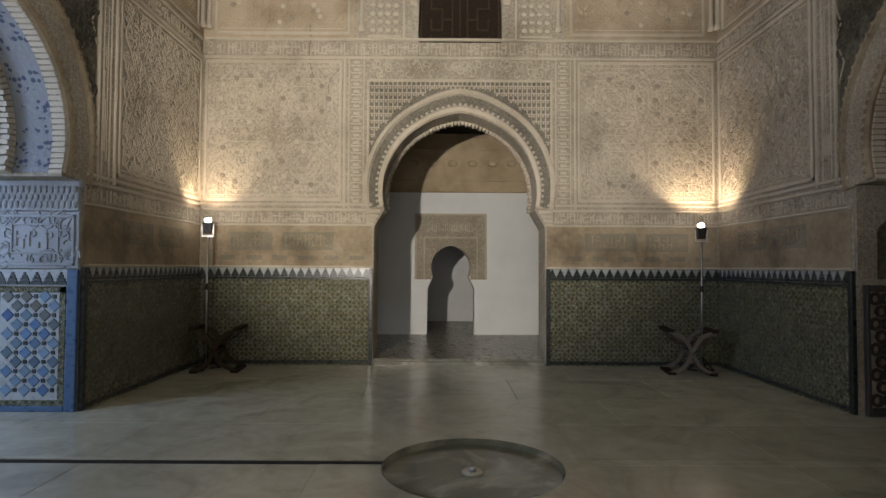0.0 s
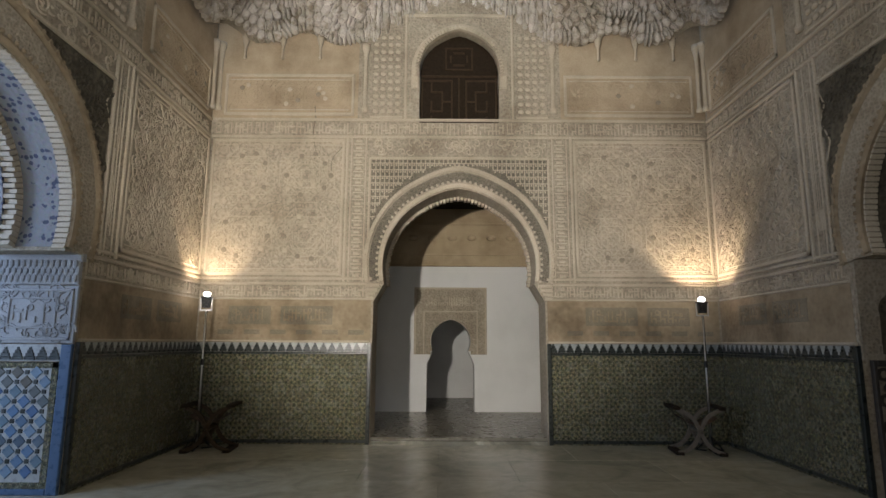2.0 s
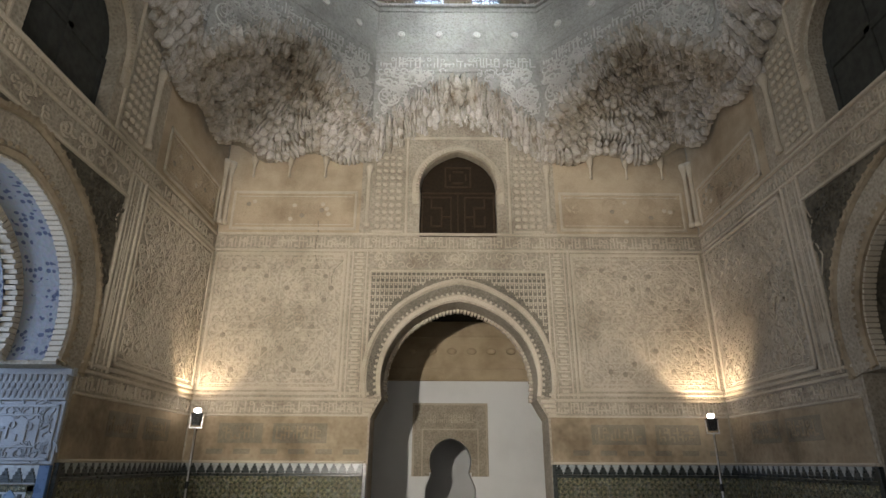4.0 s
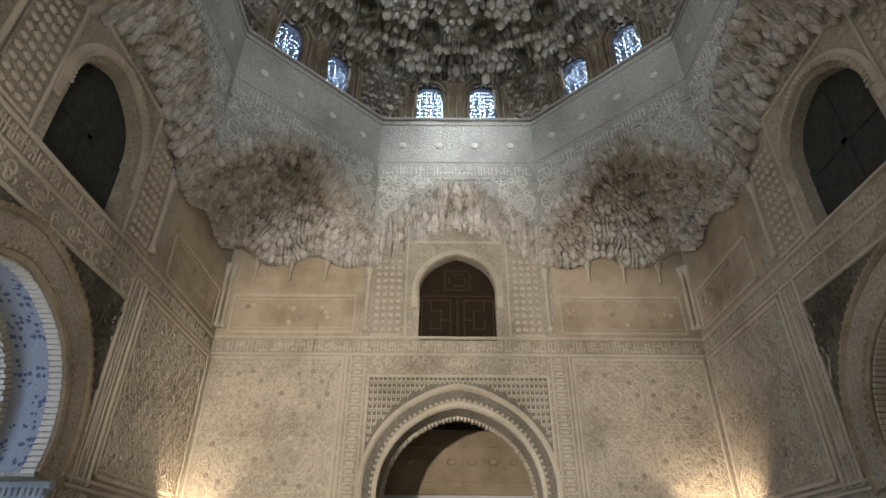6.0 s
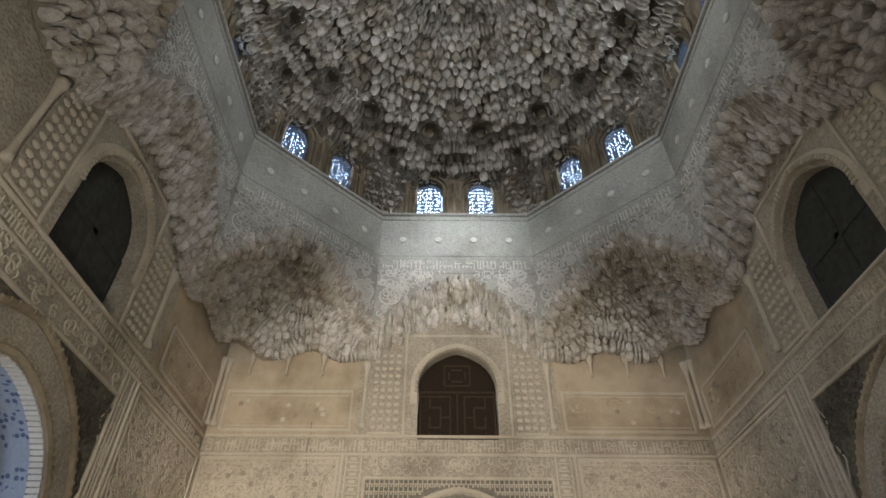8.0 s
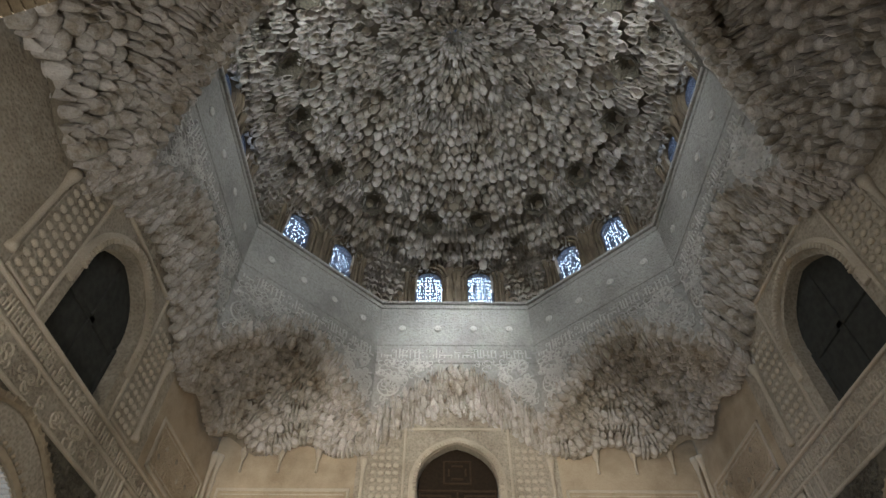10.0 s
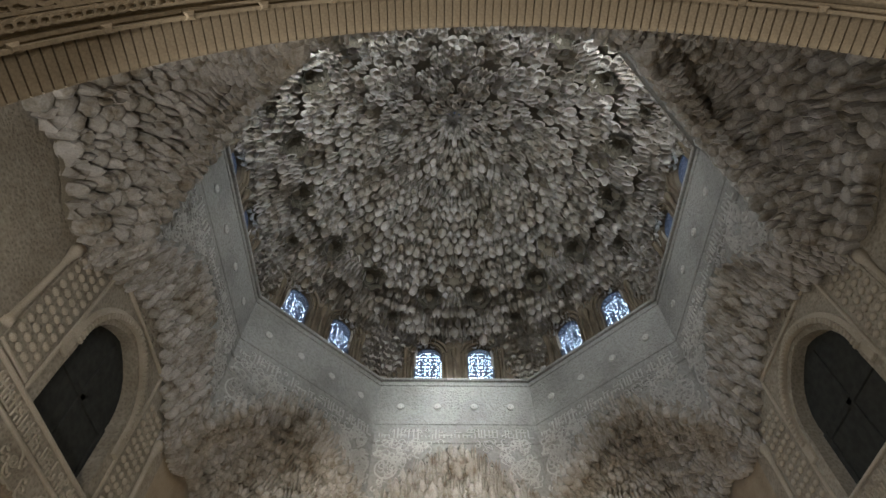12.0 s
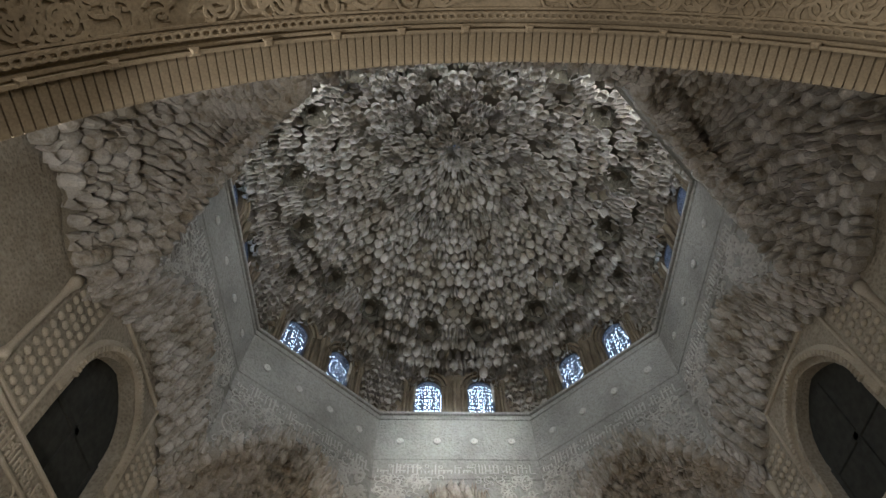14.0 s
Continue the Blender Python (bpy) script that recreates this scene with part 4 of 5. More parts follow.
def spandrels(parent, c, zc, r, x0, x1, z0, z1, material, lattice, point=0.07):
    """Panel between an arch's outer ring and its square frame, with a raised lattice."""
    a = math.degrees(math.asin((z0 - zc) / r))
    ring = [(x, z) for x, z, _, _ in arc(c, zc, r, 180 - a, a, 36, point)]
    put("spandrel", slab_with_holes([(x0, z0), *ring, (x1, z0), (x1, z1), (x0, z1)], [], -0.006, 0.004), material, None, parent)
    b = Build()

    def clear(x, z):
        return math.hypot(x - c, z - zc - 0.05) > r + 0.04 and z0 < z < z1

    if lattice:
        nx = int((x1 - x0) / 0.072)
        for i in range(1, nx):
            x = x0 + (x1 - x0) * i / nx
            zlow = z0 if abs(x - c) > r else zc + math.sqrt(max(0, (r + 0.05) ** 2 - (x - c) ** 2)) + 0.05
            if zlow < z1 - 0.05:
                b.box(x - 0.009, x + 0.009, -0.022, -0.004, max(z0, zlow), z1, 0.004)
        z = z1 - 0.06
        while z > z0:
            for i in range(nx):
                x = x0 + (x1 - x0) * (i + 0.5) / nx
                if clear(x, z):
                    b.box(x - 0.036, x + 0.036, -0.018, -0.004, z - 0.008, z + 0.008, 0.003)
                    b.box(x - 0.014, x + 0.014, -0.02, -0.004, z - 0.045, z - 0.015, 0.006)
            z -= 0.11
    else:
        b = scrolls(x0 + 0.05, x1 - 0.05, z0, z1 - 0.05, 90, random.Random(8), 0.02, -0.005, clear)
    put("spandrel_relief", b.mesh(), MOULD if lattice else material, None, parent, kind="stuff")


def panel_frame(parent, x0, x1, z0, z1, material):
    put("field", Build().box(x0, x1, -0.008, 0.004, z0, z1, 0.004).mesh(), material, None, parent)
    lines([(x0, x1, z1 - 0.05, z1, 0.03), (x0, x1, z0, z0 + 0.05, 0.03), (x0, x0 + 0.045, z0, z1, 0.03), (x1 - 0.045, x1, z0, z1, 0.03),
           (x0 + 0.09, x1 - 0.09, z1 - 0.11, z1 - 0.09, 0.02), (x0 + 0.09, x1 - 0.09, z0 + 0.09, z0 + 0.11, 0.02)], parent)


def rosette_panel(parent, x0, x1, z0, z1, rg, material=None, keep=0.9, cols=2, rows=2):
    """A framed field of carved interlace: large rosettes of straps, ringed with little worn bosses."""
    x0, x1 = min(x0, x1), max(x0, x1)
    panel_frame(parent, x0, x1, z0, z1, material or CARVED)
    strap = Build()
    pw, ph = (x1 - x0 - 0.22) / cols, (z1 - z0 - 0.24) / rows
    for c in range(cols):
        for r in range(rows):
            cx, cz = x0 + 0.11 + pw * (c + 0.5), z0 + 0.12 + ph * (r + 0.5)
            size = min(pw, ph) * 0.5
            for k in range(8):
                m = Matrix.Translation((cx, 0, cz)) @ pose(0, 0, 0, 0, 45 * k, 0)
                for far, reach in ((0.92, 0.40), (0.66, 0.66), (0.40, 0.42), (0.20, 0.22)):
                    strap.box(-reach * size, reach * size, -0.022, -0.004, far * size - 0.007, far * size + 0.007, 0.004, m)
                m = m @ pose(0, 0, 0, 0, 22.5, 0)
                strap.box(-0.5 * size, 0.5 * size, -0.020, -0.004, 0.52 * size - 0.006, 0.52 * size + 0.006, 0.004, m)
                strap.box(-0.006, 0.006, -0.018, -0.004, 0.52 * size, 1.0 * size, 0.004, m)
            for k in range(10):
                if rg.random() < keep:
                    a = radians(36 * k + 18)
                    q = size * (0.70 if k % 2 else 0.78)
                    put("boss", KNOB if rg.random() < 0.65 else KNOB_PALE, None, pose(cx + q * math.sin(a), -0.008, cz + q * math.cos(a)), parent)
            for k in range(5):
                if rg.random() < keep * 0.5:
                    a = radians(72 * k)
                    put("boss", KNOB_PALE, None, pose(cx + 0.36 * size * math.sin(a), -0.008, cz + 0.36 * size * math.cos(a)), parent)
            for sx in (-1, 1):
                for sz in (-1, 1):
                    for k in range(4):
                        strap.box(-0.16 * size, 0.16 * size, -0.02, -0.004, 0.15 * size, 0.15 * size + 0.012, 0.004,
                                  Matrix.Translation((cx + sx * pw * 0.5, 0, cz + sz * ph * 0.5)) @ pose(0, 0, 0, 0, 90 * k + 45, 0))
    # relief contrast put into the colour: straps paler than their field
    put("interlace", strap.mesh(), MOULD if material is None else material, None, parent, kind="stuff")
    put("leafwork", scrolls(x0 + 0.12, x1 - 0.12, z0 + 0.12, z1 - 0.12, int(60 * (x1 - x0) * (z1 - z0)), rg, 0.013, -0.006, wide=0.008).mesh(), material or CARVED_FINE, None, parent, kind="stuff")


def leaf_panel(parent, x0, x1, z0, z1, rg):
    """A framed field of deep leafwork in a lattice of lozenges."""
    x0, x1 = min(x0, x1), max(x0, x1)
    panel_frame(parent, x0, x1, z0, z1, CARVED_FINE)
    b = Build()
    px, pz = 0.24, 0.36
    z = z0 + 0.12
    row = 0
    while z < z1 - 0.12 - pz / 2:
        x = x0 + 0.12 + (px / 2 if row % 2 else 0)
        while x < x1 - 0.12 - px:
            for sx in (-1, 1):
                path = []
                for k in range(9):
                    t = k / 8
                    path.append((x + px / 2 + sx * px / 2 * math.sin(math.pi * t) ** 0.8, z + pz * t, sx, 0.0))
                path = [p for p in path if p[1] < z1 - 0.11]
                b.sweep(path, [(-0.011, 0.0), (-0.007, -0.022), (0.007, -0.022), (0.011, 0.0)])
            b.lathe([(0.036, 0), (0.032, 0.014), (0.018, 0.024), (0.004, 0.02)], 8, Matrix.Translation((x + px / 2, -0.004, z + pz / 2)) @ pose(0, 0, 0, 90, 0, 0))
            x += px
        z += pz / 2
        row += 1
    put("lozenges", b.mesh(), MOULD, None, parent, kind="stuff")
    put("leafwork", scrolls(x0 + 0.12, x1 - 0.12, z0 + 0.12, z1 - 0.12, int(130 * (x1 - x0) * (z1 - z0)), rg, 0.018, -0.004, wide=0.009).mesh(), MOULD, None, parent, kind="stuff")


def dado(m, x0, x1, label, edge_l=False, edge_r=False):
    """Tile mosaic up to breast height, with a black band of white stepped merlons on top."""
    d = put("dado", Build().box(x0, x1, -0.035, 0.0, 0.0, 1.345, 0.006).mesh(), MOSAIC, m, label=label, category="tile dado", kind="structure")
    b = Build().box(x0, x1, -0.030, 0.0, 1.350, 1.485, 0.003)
    put("merlon_band", b.mesh(), TILE_WHITE, None, d)
    put("plaster_ledge", Build().box(x0, x1, -0.045, 0.0, 1.488, 1.52, 0.01).mesh(), MOULD, None, d)
    put("border_line", Build().box(x0, x1, -0.042, 0.0, 1.310, 1.347, 0.006).box(x0, x1, -0.042, 0.0, 0.02, 0.07, 0.006).mesh(), TILE_BLACK, None, d)
    for yes, x in ((edge_l, x0), (edge_r, x1)):
        if yes:
            put("edge_strip", Build().box(x - 0.03, x + 0.03, -0.05, 0.0, 0.0, 1.485, 0.008).mesh(), TILE_BLACK, None, d)
    n = int((x1 - x0) / 0.125)
    for i in range(n):
        put("merlon", MERLON, None, pose(x0 + (x1 - x0) * (i + 0.5) / n, -0.030, 1.352), d)
    return d


DADO_LABEL = "dark glazed mosaic dado with a white stepped merlon border"
dado(M_BACK, -SIDE, -1.37, DADO_LABEL, False, True)
dado(M_BACK, 1.37, SIDE, DADO_LABEL, True, False)
dado(M_LEFT, 1.07, BACK - 0.04, DADO_LABEL, True, False)
dado(M_RIGHT, -BACK + 0.04, -1.05, DADO_LABEL, False, True)


def wooden_shutter(parent_m, label, board=WOOD, strips=WOOD_LIGHT):
    """Closed dark wooden shutter with raised strapwork, in a high window."""
    s = empty("shutter", parent_m, label, "shutter")
    put("board", slab_with_holes([(x, z) for x, z in arch_hole(0, 0.655, 5.0, 5.80, 5.93, 0.655, 16)], [], 0.14, 0.18), board, None, s)
    # side windows: plain board and added rails that fill a dark opening
    if strips is None:
        for x0, x1, z0, z1 in ((-0.655, -0.58, 5.02, 5.82), (0.58, 0.655, 5.02, 5.82), (-0.05, 0.05, 5.02, 6.5), (-0.58, 0.58, 5.02, 5.10), (-0.58, 0.58, 5.70, 5.78)):
            put("rail", Build().box(x0, x1, 0.12, 0.142, z0, z1, 0.008).mesh(), board, None, s)
        return s
    b = Build()

    def strip(x0, z0, x1, z1, w=0.018):
        b.box(min(x0, x1) - w, max(x0, x1) + w, 0.115, 0.142, min(z0, z1) - w, max(z0, z1) + w, 0.006)

    for sx in (-1, 1):
        for x0, z0, x1, z1 in ((0.62, 5.05, 0.62, 5.85), (0.12, 5.10, 0.12, 5.82), (0.12, 5.10, 0.60, 5.10), (0.12, 5.82, 0.60, 5.82), (0.28, 5.28, 0.28, 5.62),
                               (0.28, 5.28, 0.46, 5.28), (0.46, 5.28, 0.46, 5.45), (0.28, 5.62, 0.46, 5.62), (0.12, 5.45, 0.28, 5.45), (0.46, 5.62, 0.46, 5.82), (0.46, 5.10, 0.46, 5.18)):
            strip(sx * x0, z0, sx * x1, z1, 0.014)
    for x0, z0, x1, z1 in ((-0.62, 5.90, 0.62, 5.90), (-0.22, 6.02, 0.22, 6.02), (-0.22, 6.40, 0.22, 6.40), (-0.22, 6.02, -0.22, 6.40), (0.22, 6.02, 0.22, 6.40),
                           (-0.08, 6.10, 0.08, 6.10), (-0.08, 6.32, 0.08, 6.32), (-0.14, 6.16, -0.14, 6.26), (0.14, 6.16, 0.14, 6.26), (0, 5.05, 0, 5.86)):
        strip(x0, z0, x1, z1, 0.014)
    put("strapwork", b.mesh(), strips, None, s)
    return s


def high_window(parent, m, c, r=0.67):
    """Frame, side lattices and columns round a window of the upper storey."""
    b = Build().sweep(arc(c, 5.94, r, -8, 188, 30, 0.04), [(0.0, -0.05), (0.05, -0.06), (0.12, -0.03), (0.12, 0.005), (0.0, 0.005)])
    for s in (-1, 1):
        b.box(c + s * (r + 0.06) - 0.06, c + s * (r + 0.06) + 0.06, -0.04, 0.005, 5.62, 5.86, 0.012)
    put("window_ring", b.mesh(), MOULD, None, parent)
    k = Build()
    for x, z, nx, nz in arc(c, 5.94, r + 0.02, -8, 188, 44, 0.04):
        k.box(-0.018, 0.018, -0.085, -0.05, -0.025, 0.04, 0.008, Matrix.Translation((x, 0, z)) @ pose(0, 0, 0, 0, 90 - math.degrees(math.atan2(nz, nx)), 0))
    put("scallops", k.mesh(), MOULD, None, parent, kind="stuff")
    lines([(c - 0.90, c - 0.86, 5.05, 6.92, 0.03), (c + 0.86, c + 0.90, 5.05, 6.92, 0.03), (c - 0.90, c + 0.90, 6.90, 6.95, 0.03)], parent)
    for s in (-1, 1):
        xs = sorted((c + s * 0.93, c + s * 1.45))
        put("lattice_field", Build().box(xs[0], xs[1], -0.01, 0.004, 5.14, 6.62, 0.004).mesh(), CARVED_FINE, None, parent)
        for iz in range(11):
            for ix in range(4):
                put("shell_boss", SHELLM, None, pose(xs[0] + 0.08 + 0.12 * ix, -0.01, 5.22 + 0.13 * iz), parent)
        lines([(xs[0], xs[1], 5.10, 5.14, 0.03)], parent)
        put("columnette", COLUMN, None, pose(c + s * 1.54, -0.02, 5.20), parent)
    put("gable_relief", scrolls(c - 0.8, c + 0.8, 6.95, 7.7, 60, random.Random(4), 0.02, 0.0, lambda x, z: z < 7.75 - abs(x - c) * 0.9).mesh(), CARVED_FINE, None, parent, kind="stuff")


# back wall
rg = random.Random(31)
for s in (-1, 1):
    rosette_panel(wall_back, s * 1.84, s * 3.98, 2.52, 4.74, rg)
    xa, xb = sorted((s * 1.36, s * 4.0))
    lines([(xa, xb, 2.37, 2.41, 0.03), (xa, xb, 2.45, 2.49, 0.035), (xa, xb, 2.14, 2.17, 0.025)], wall_back)
    put("script_band", strokes(xa, xb, 2.175, 2.37, rg, 0.055, 0.018).mesh(), MOULD, None, wall_back, kind="stuff")
    put("bare_band", Build().box(xa, xb, -0.006, 0.004, 1.50, 2.14).mesh(), BAND, None, wall_back)
    for q0, q1 in ((1.95, 2.75), (2.90, 3.55)):
        x0, x1 = sorted((s * q0, s * q1))
        put("painted_panel", Build().box(x0, x1, -0.010, 0.0, 1.76, 2.04, 0.003).mesh(), OLDPAINT, None, wall_back)
        put("script_relief", strokes(x0 + 0.05, x1 - 0.05, 1.79, 2.02, rg, 0.06, 0.012, -0.008).mesh(), BAND, None, wall_back, kind="stuff")
    for k in range(6):
        x0 = xa + 0.3 + 0.4 * k
        put("painted_chip", Build().box(x0, x0 + 0.24, -0.009, 0.0, 1.61, 1.68, 0.003).mesh(), OLDPAINT, None, wall_back)
    # square frame of the archway
    x0, x1 = sorted((s * 1.43, s * 1.80))
    put("frame_field", Build().box(x0, x1, -0.012, 0.004, 2.42, 4.76, 0.004).mesh(), CARVED_FINE, None, wall_back)
    lines([(s * 1.43 - 0.02, s * 1.43 + 0.02, 2.42, 4.42, 0.035), (s * 1.50 - 0.012, s * 1.50 + 0.012, 2.42, 4.76, 0.025), (s * 1.73 - 0.012, s * 1.73 + 0.012, 2.42, 4.78, 0.025),
           (s * 1.80 - 0.02, s * 1.80 + 0.02, 2.42, 4.80, 0.035)], wall_back)
    up = Build()
    z = 2.46
    while z < 4.7:
        up.box(x0 + 0.1, x1 - 0.1, -0.03, -0.008, z, z + 0.02, 0.005)
        up.box((x0 + x1) / 2 - 0.05, (x0 + x1) / 2 + 0.05, -0.032, -0.008, z + 0.04, z + 0.085, 0.012)
        z += 0.115
    put("script_relief", up.mesh(), MOULD, None, wall_back, kind="stuff")
    put("upper_field", Build().box(*sorted((s * 1.66, s * 4.02)), -0.004, 0.004, 5.10, 6.9).mesh(), PLAIN, None, wall_back)
    rosette_panel(wall_back, s * 1.72, s * 3.84, 5.14, 5.86, rg, PLAIN, 0.15, 3, 1)
    put("columnette", COLUMN, None, pose(s * 3.93, -0.03, 5.22), wall_back)
    # little hanging brackets under the squinch
    br = Build()
    for k in range(3):
        xk = s * (2.3 + 0.62 * k)
        br.lathe([(0.012, 6.10), (0.028, 6.13), (0.020, 6.17), (0.022, 6.31), (0.05, 6.39), (0.07, 6.52)], 8, pose(xk, -0.05, 0))
    put("bracket", br.mesh(True), MOULD, None, wall_back)
put("leafwork_field", Build().box(-1.42, 1.42, -0.010, 0.004, 4.44, 4.76, 0.004).mesh(), CARVED_FINE, None, wall_back)
put("leafwork", scrolls(-1.38, 1.38, 4.50, 4.72, 46, rg, 0.02, -0.008).mesh(), MOULD, None, wall_back, kind="stuff")
lines([(-1.43, 1.43, 4.40, 4.44, 0.04), (-4.0, 4.0, 4.76, 4.80, 0.035), (-4.0, 4.0, 5.05, 5.09, 0.035)], wall_back)
put("script_band", strokes(-3.95, 3.95, 4.81, 5.04, rg, 0.06, 0.018).mesh(), MOULD, None, wall_back, kind="stuff")
spandrels(wall_back, 0, 2.78, 1.46, -1.41, 1.41, 3.05, 4.40, SEBKA, True)
arch_rings(wall_back, 0, 2.70, 1.20, 1.49, (MOULD, SEBKA))
comb(wall_back, 0, 2.67, 1.20, 0.48, 0.59, MOULD, -12, 70, 0.05, 0.06)
for s in (-1, 1):
    imp = Build()
    for k in range(4):
        x0, x1 = sorted((s * (1.33 - 0.035 * k), s * 1.45))
        imp.box(x0, x1, -0.03 - 0.008 * k, 0.2, 2.14 + 0.065 * k, 2.20 + 0.065 * k, 0.01)
    put("impost", imp.mesh(), MOULD, None, wall_back)
high_window(wall_back, M_BACK, 0.0)
for k in range(3):
    o = Build().sweep([(0.13 * math.cos(a), 0.13 * math.sin(a), math.cos(a), math.sin(a)) for a in [q * math.pi / 8 for q in range(16)]],
                      [(-0.03, 0.002), (-0.02, -0.014), (0.02, -0.014), (0.03, 0.002)], True)
    o.lathe([(0.09, 0), (0.07, 0.012), (0.03, 0.016)], 10, pose(0, 0, 0, 90, 0, 0))
    put("worn_medallion", o.mesh(), PLAIN, pose(1.98 + 0.62 * k, -0.004, 5.62), wall_back)
def crack(points, parent):
    """A fine dark crack in the plaster."""
    b = Build()
    for (xa, za), (xb, zb) in zip(points, points[1:]):
        d = math.hypot(xb - xa, zb - za)
        b.add([(xa - 0.007, -0.020, za), (xa + 0.007, -0.020, za), (xb + 0.005, -0.020, zb), (xb - 0.005, -0.020, zb),
               (xa - 0.007, -0.004, za), (xa + 0.007, -0.004, za), (xb + 0.005, -0.004, zb), (xb - 0.005, -0.004, zb)],
              [(0, 1, 2, 3), (7, 6, 5, 4), (0, 4, 5, 1), (1, 5, 6, 2), (2, 6, 7, 3), (3, 7, 4, 0)])
    put("crack", b.mesh(), OLDPAINT, None, parent)


crack([(-2.36, 5.3), (-2.34, 5.1), (-2.37, 4.9), (-2.35, 4.7), (-2.31, 4.52), (-2.33, 4.38)], wall_back)
crack([(-1.88, 4.62), (-1.93, 4.55), (-2.02, 4.45), (-2.06, 4.32), (-2.05, 4.18)], wall_back)
wooden_shutter(M_BACK, "closed dark wooden shutter with geometric strapwork in a high window")


def dress_side(wall, m, s, soffit, span, label):
    """Decoration of a side wall; s: +1 where the wall's own x runs towards the back wall."""
    c, w = s * AC, s * -0.13
    rg = random.Random(40 + s)
    far0, far1 = s * 1.24, s * 3.86
    for e in (1, -1):
        u0, u1 = (1.64, 3.86) if e > 0 else (-4.2, -2.48)
        leaf_panel(wall, s * u0, s * u1, 2.52, 4.74, rg)
        xa, xb = sorted((s * (1.07 if e > 0 else -4.22), s * (3.9 if e > 0 else -1.9)))
        lines([(xa, xb, 2.37, 2.41, 0.03), (xa, xb, 2.45, 2.49, 0.035), (xa, xb, 2.14, 2.17, 0.025)], wall)
        put("script_band", strokes(xa, xb, 2.175, 2.37, rg, 0.055, 0.018).mesh(), MOULD, None, wall, kind="stuff")
        put("bare_band", Build().box(xa, xb, -0.006, 0.004, 1.50, 2.14).mesh(), BAND, None, wall)
        f0, f1 = sorted((s * (1.22 if e > 0 else -2.06), s * (1.58 if e > 0 else -2.42)))
        put("frame_field", Build().box(f0, f1, -0.012, 0.004, 2.42, 4.78, 0.004).mesh(), CARVED_FINE, None, wall)
        lines([(f0, f0 + 0.035, 2.42, 4.8, 0.04), (f1 - 0.035, f1, 2.42, 4.8, 0.04), (f0 + 0.10, f0 + 0.12, 2.42, 4.8, 0.025), (f1 - 0.12, f1 - 0.10, 2.42, 4.8, 0.025)], wall)
        put("script_relief", Build().add(*[(q.v, q.f) for q in [strokes(f0 + 0.13, f1 - 0.13, 2.5, 4.7, rg, 0.03, 0.02)]][0]).mesh(), MOULD, None, wall, kind="stuff")
    for q0, q1 in ((1.8, 2.5), (2.65, 3.35)):
        x0, x1 = sorted((s * q0, s * q1))
        put("painted_panel", Build().box(x0, x1, -0.010, 0.0, 1.76, 2.04, 0.003).mesh(), OLDPAINT, None, wall)
        put("script_relief", strokes(x0 + 0.05, x1 - 0.05, 1.79, 2.02, rg, 0.06, 0.012, -0.008).mesh(), BAND, None, wall, kind="stuff")
    x0, x1 = sorted((s * -2.06, s * 1.22))
    put("leafwork_field", Build().box(x0, x1, -0.010, 0.004, 4.46, 4.76, 0.004).mesh(), CARVED_FINE, None, wall)
    put("leafwork", scrolls(x0 + 0.05, x1 - 0.05, 4.52, 4.72, 50, rg, 0.02, -0.008).mesh(), MOULD, None, wall, kind="stuff")
    a, b_ = sorted((s * -4.2, s * 3.88))
    lines([(x0, x1, 4.43, 4.47, 0.04), (a, b_, 4.76, 4.80, 0.035), (a, b_, 5.03, 5.07, 0.035)], wall)
    put("script_band", strokes(a, b_, 4.81, 5.02, rg, 0.06, 0.018).mesh(), MOULD, None, wall, kind="stuff")
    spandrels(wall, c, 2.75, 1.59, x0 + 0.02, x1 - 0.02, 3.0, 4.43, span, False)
    # rings browner than the back arch's, the side's dimmer light put into the colour
    arch_rings(wall, c, 2.75, 1.19, 1.60, (BAND, CARVED_FINE), 0.05, -16)
    comb(wall, c, 2.75, 1.19, 0.0, 0.13, CREAM, -16, 76, 0.04, 0.025)
    comb(wall, c, 2.75, 1.19, 0.50, 0.62, CREAM, -16, 76, 0.04, 0.12)
    put("inner_rib", Build().sweep(arc(c, 2.75, 1.195, -16, 196, 40, 0.04), [(0.0, 0.62), (-0.13, 0.62), (-0.13, 0.855), (0.0, 0.855)]).mesh(), soffit, None, wall)
    put("soffit", Build().sweep(arc(c, 2.75, 1.188, -16, 196, 40, 0.04), [(0.0, 0.13), (-0.008, 0.13), (-0.008, 0.50), (0.0, 0.50)]).mesh(), soffit, None, wall)
    xa, xb = sorted((s * 1.72, s * 3.86))
    put("upper_field", Build().box(xa, xb, -0.004, 0.004, 5.10, 6.9).mesh(), PLAIN, None, wall)
    rosette_panel(wall, s * 1.90, s * 3.72, 5.14, 5.86, rg, PLAIN, 0.15, 3, 1)
    high_window(wall, m, w, 0.75)
    put("columnette", COLUMN, None, pose(s * 3.82, -0.03, 5.22), wall)
    wooden_shutter(m @ pose(w, 0.02, 0.04), label, GREYWOOD, None)


dress_side(wall_left, M_LEFT, 1, FLOWERED, DARKPLASTER, "plain dark shutter that fills the shade of a high side window")
# the right soffit's shade is put into its dark plaster
dress_side(wall_right, M_RIGHT, -1, DARKPLASTER, DARKPLASTER, "plain dark shutter that fills the shade of a high side window")


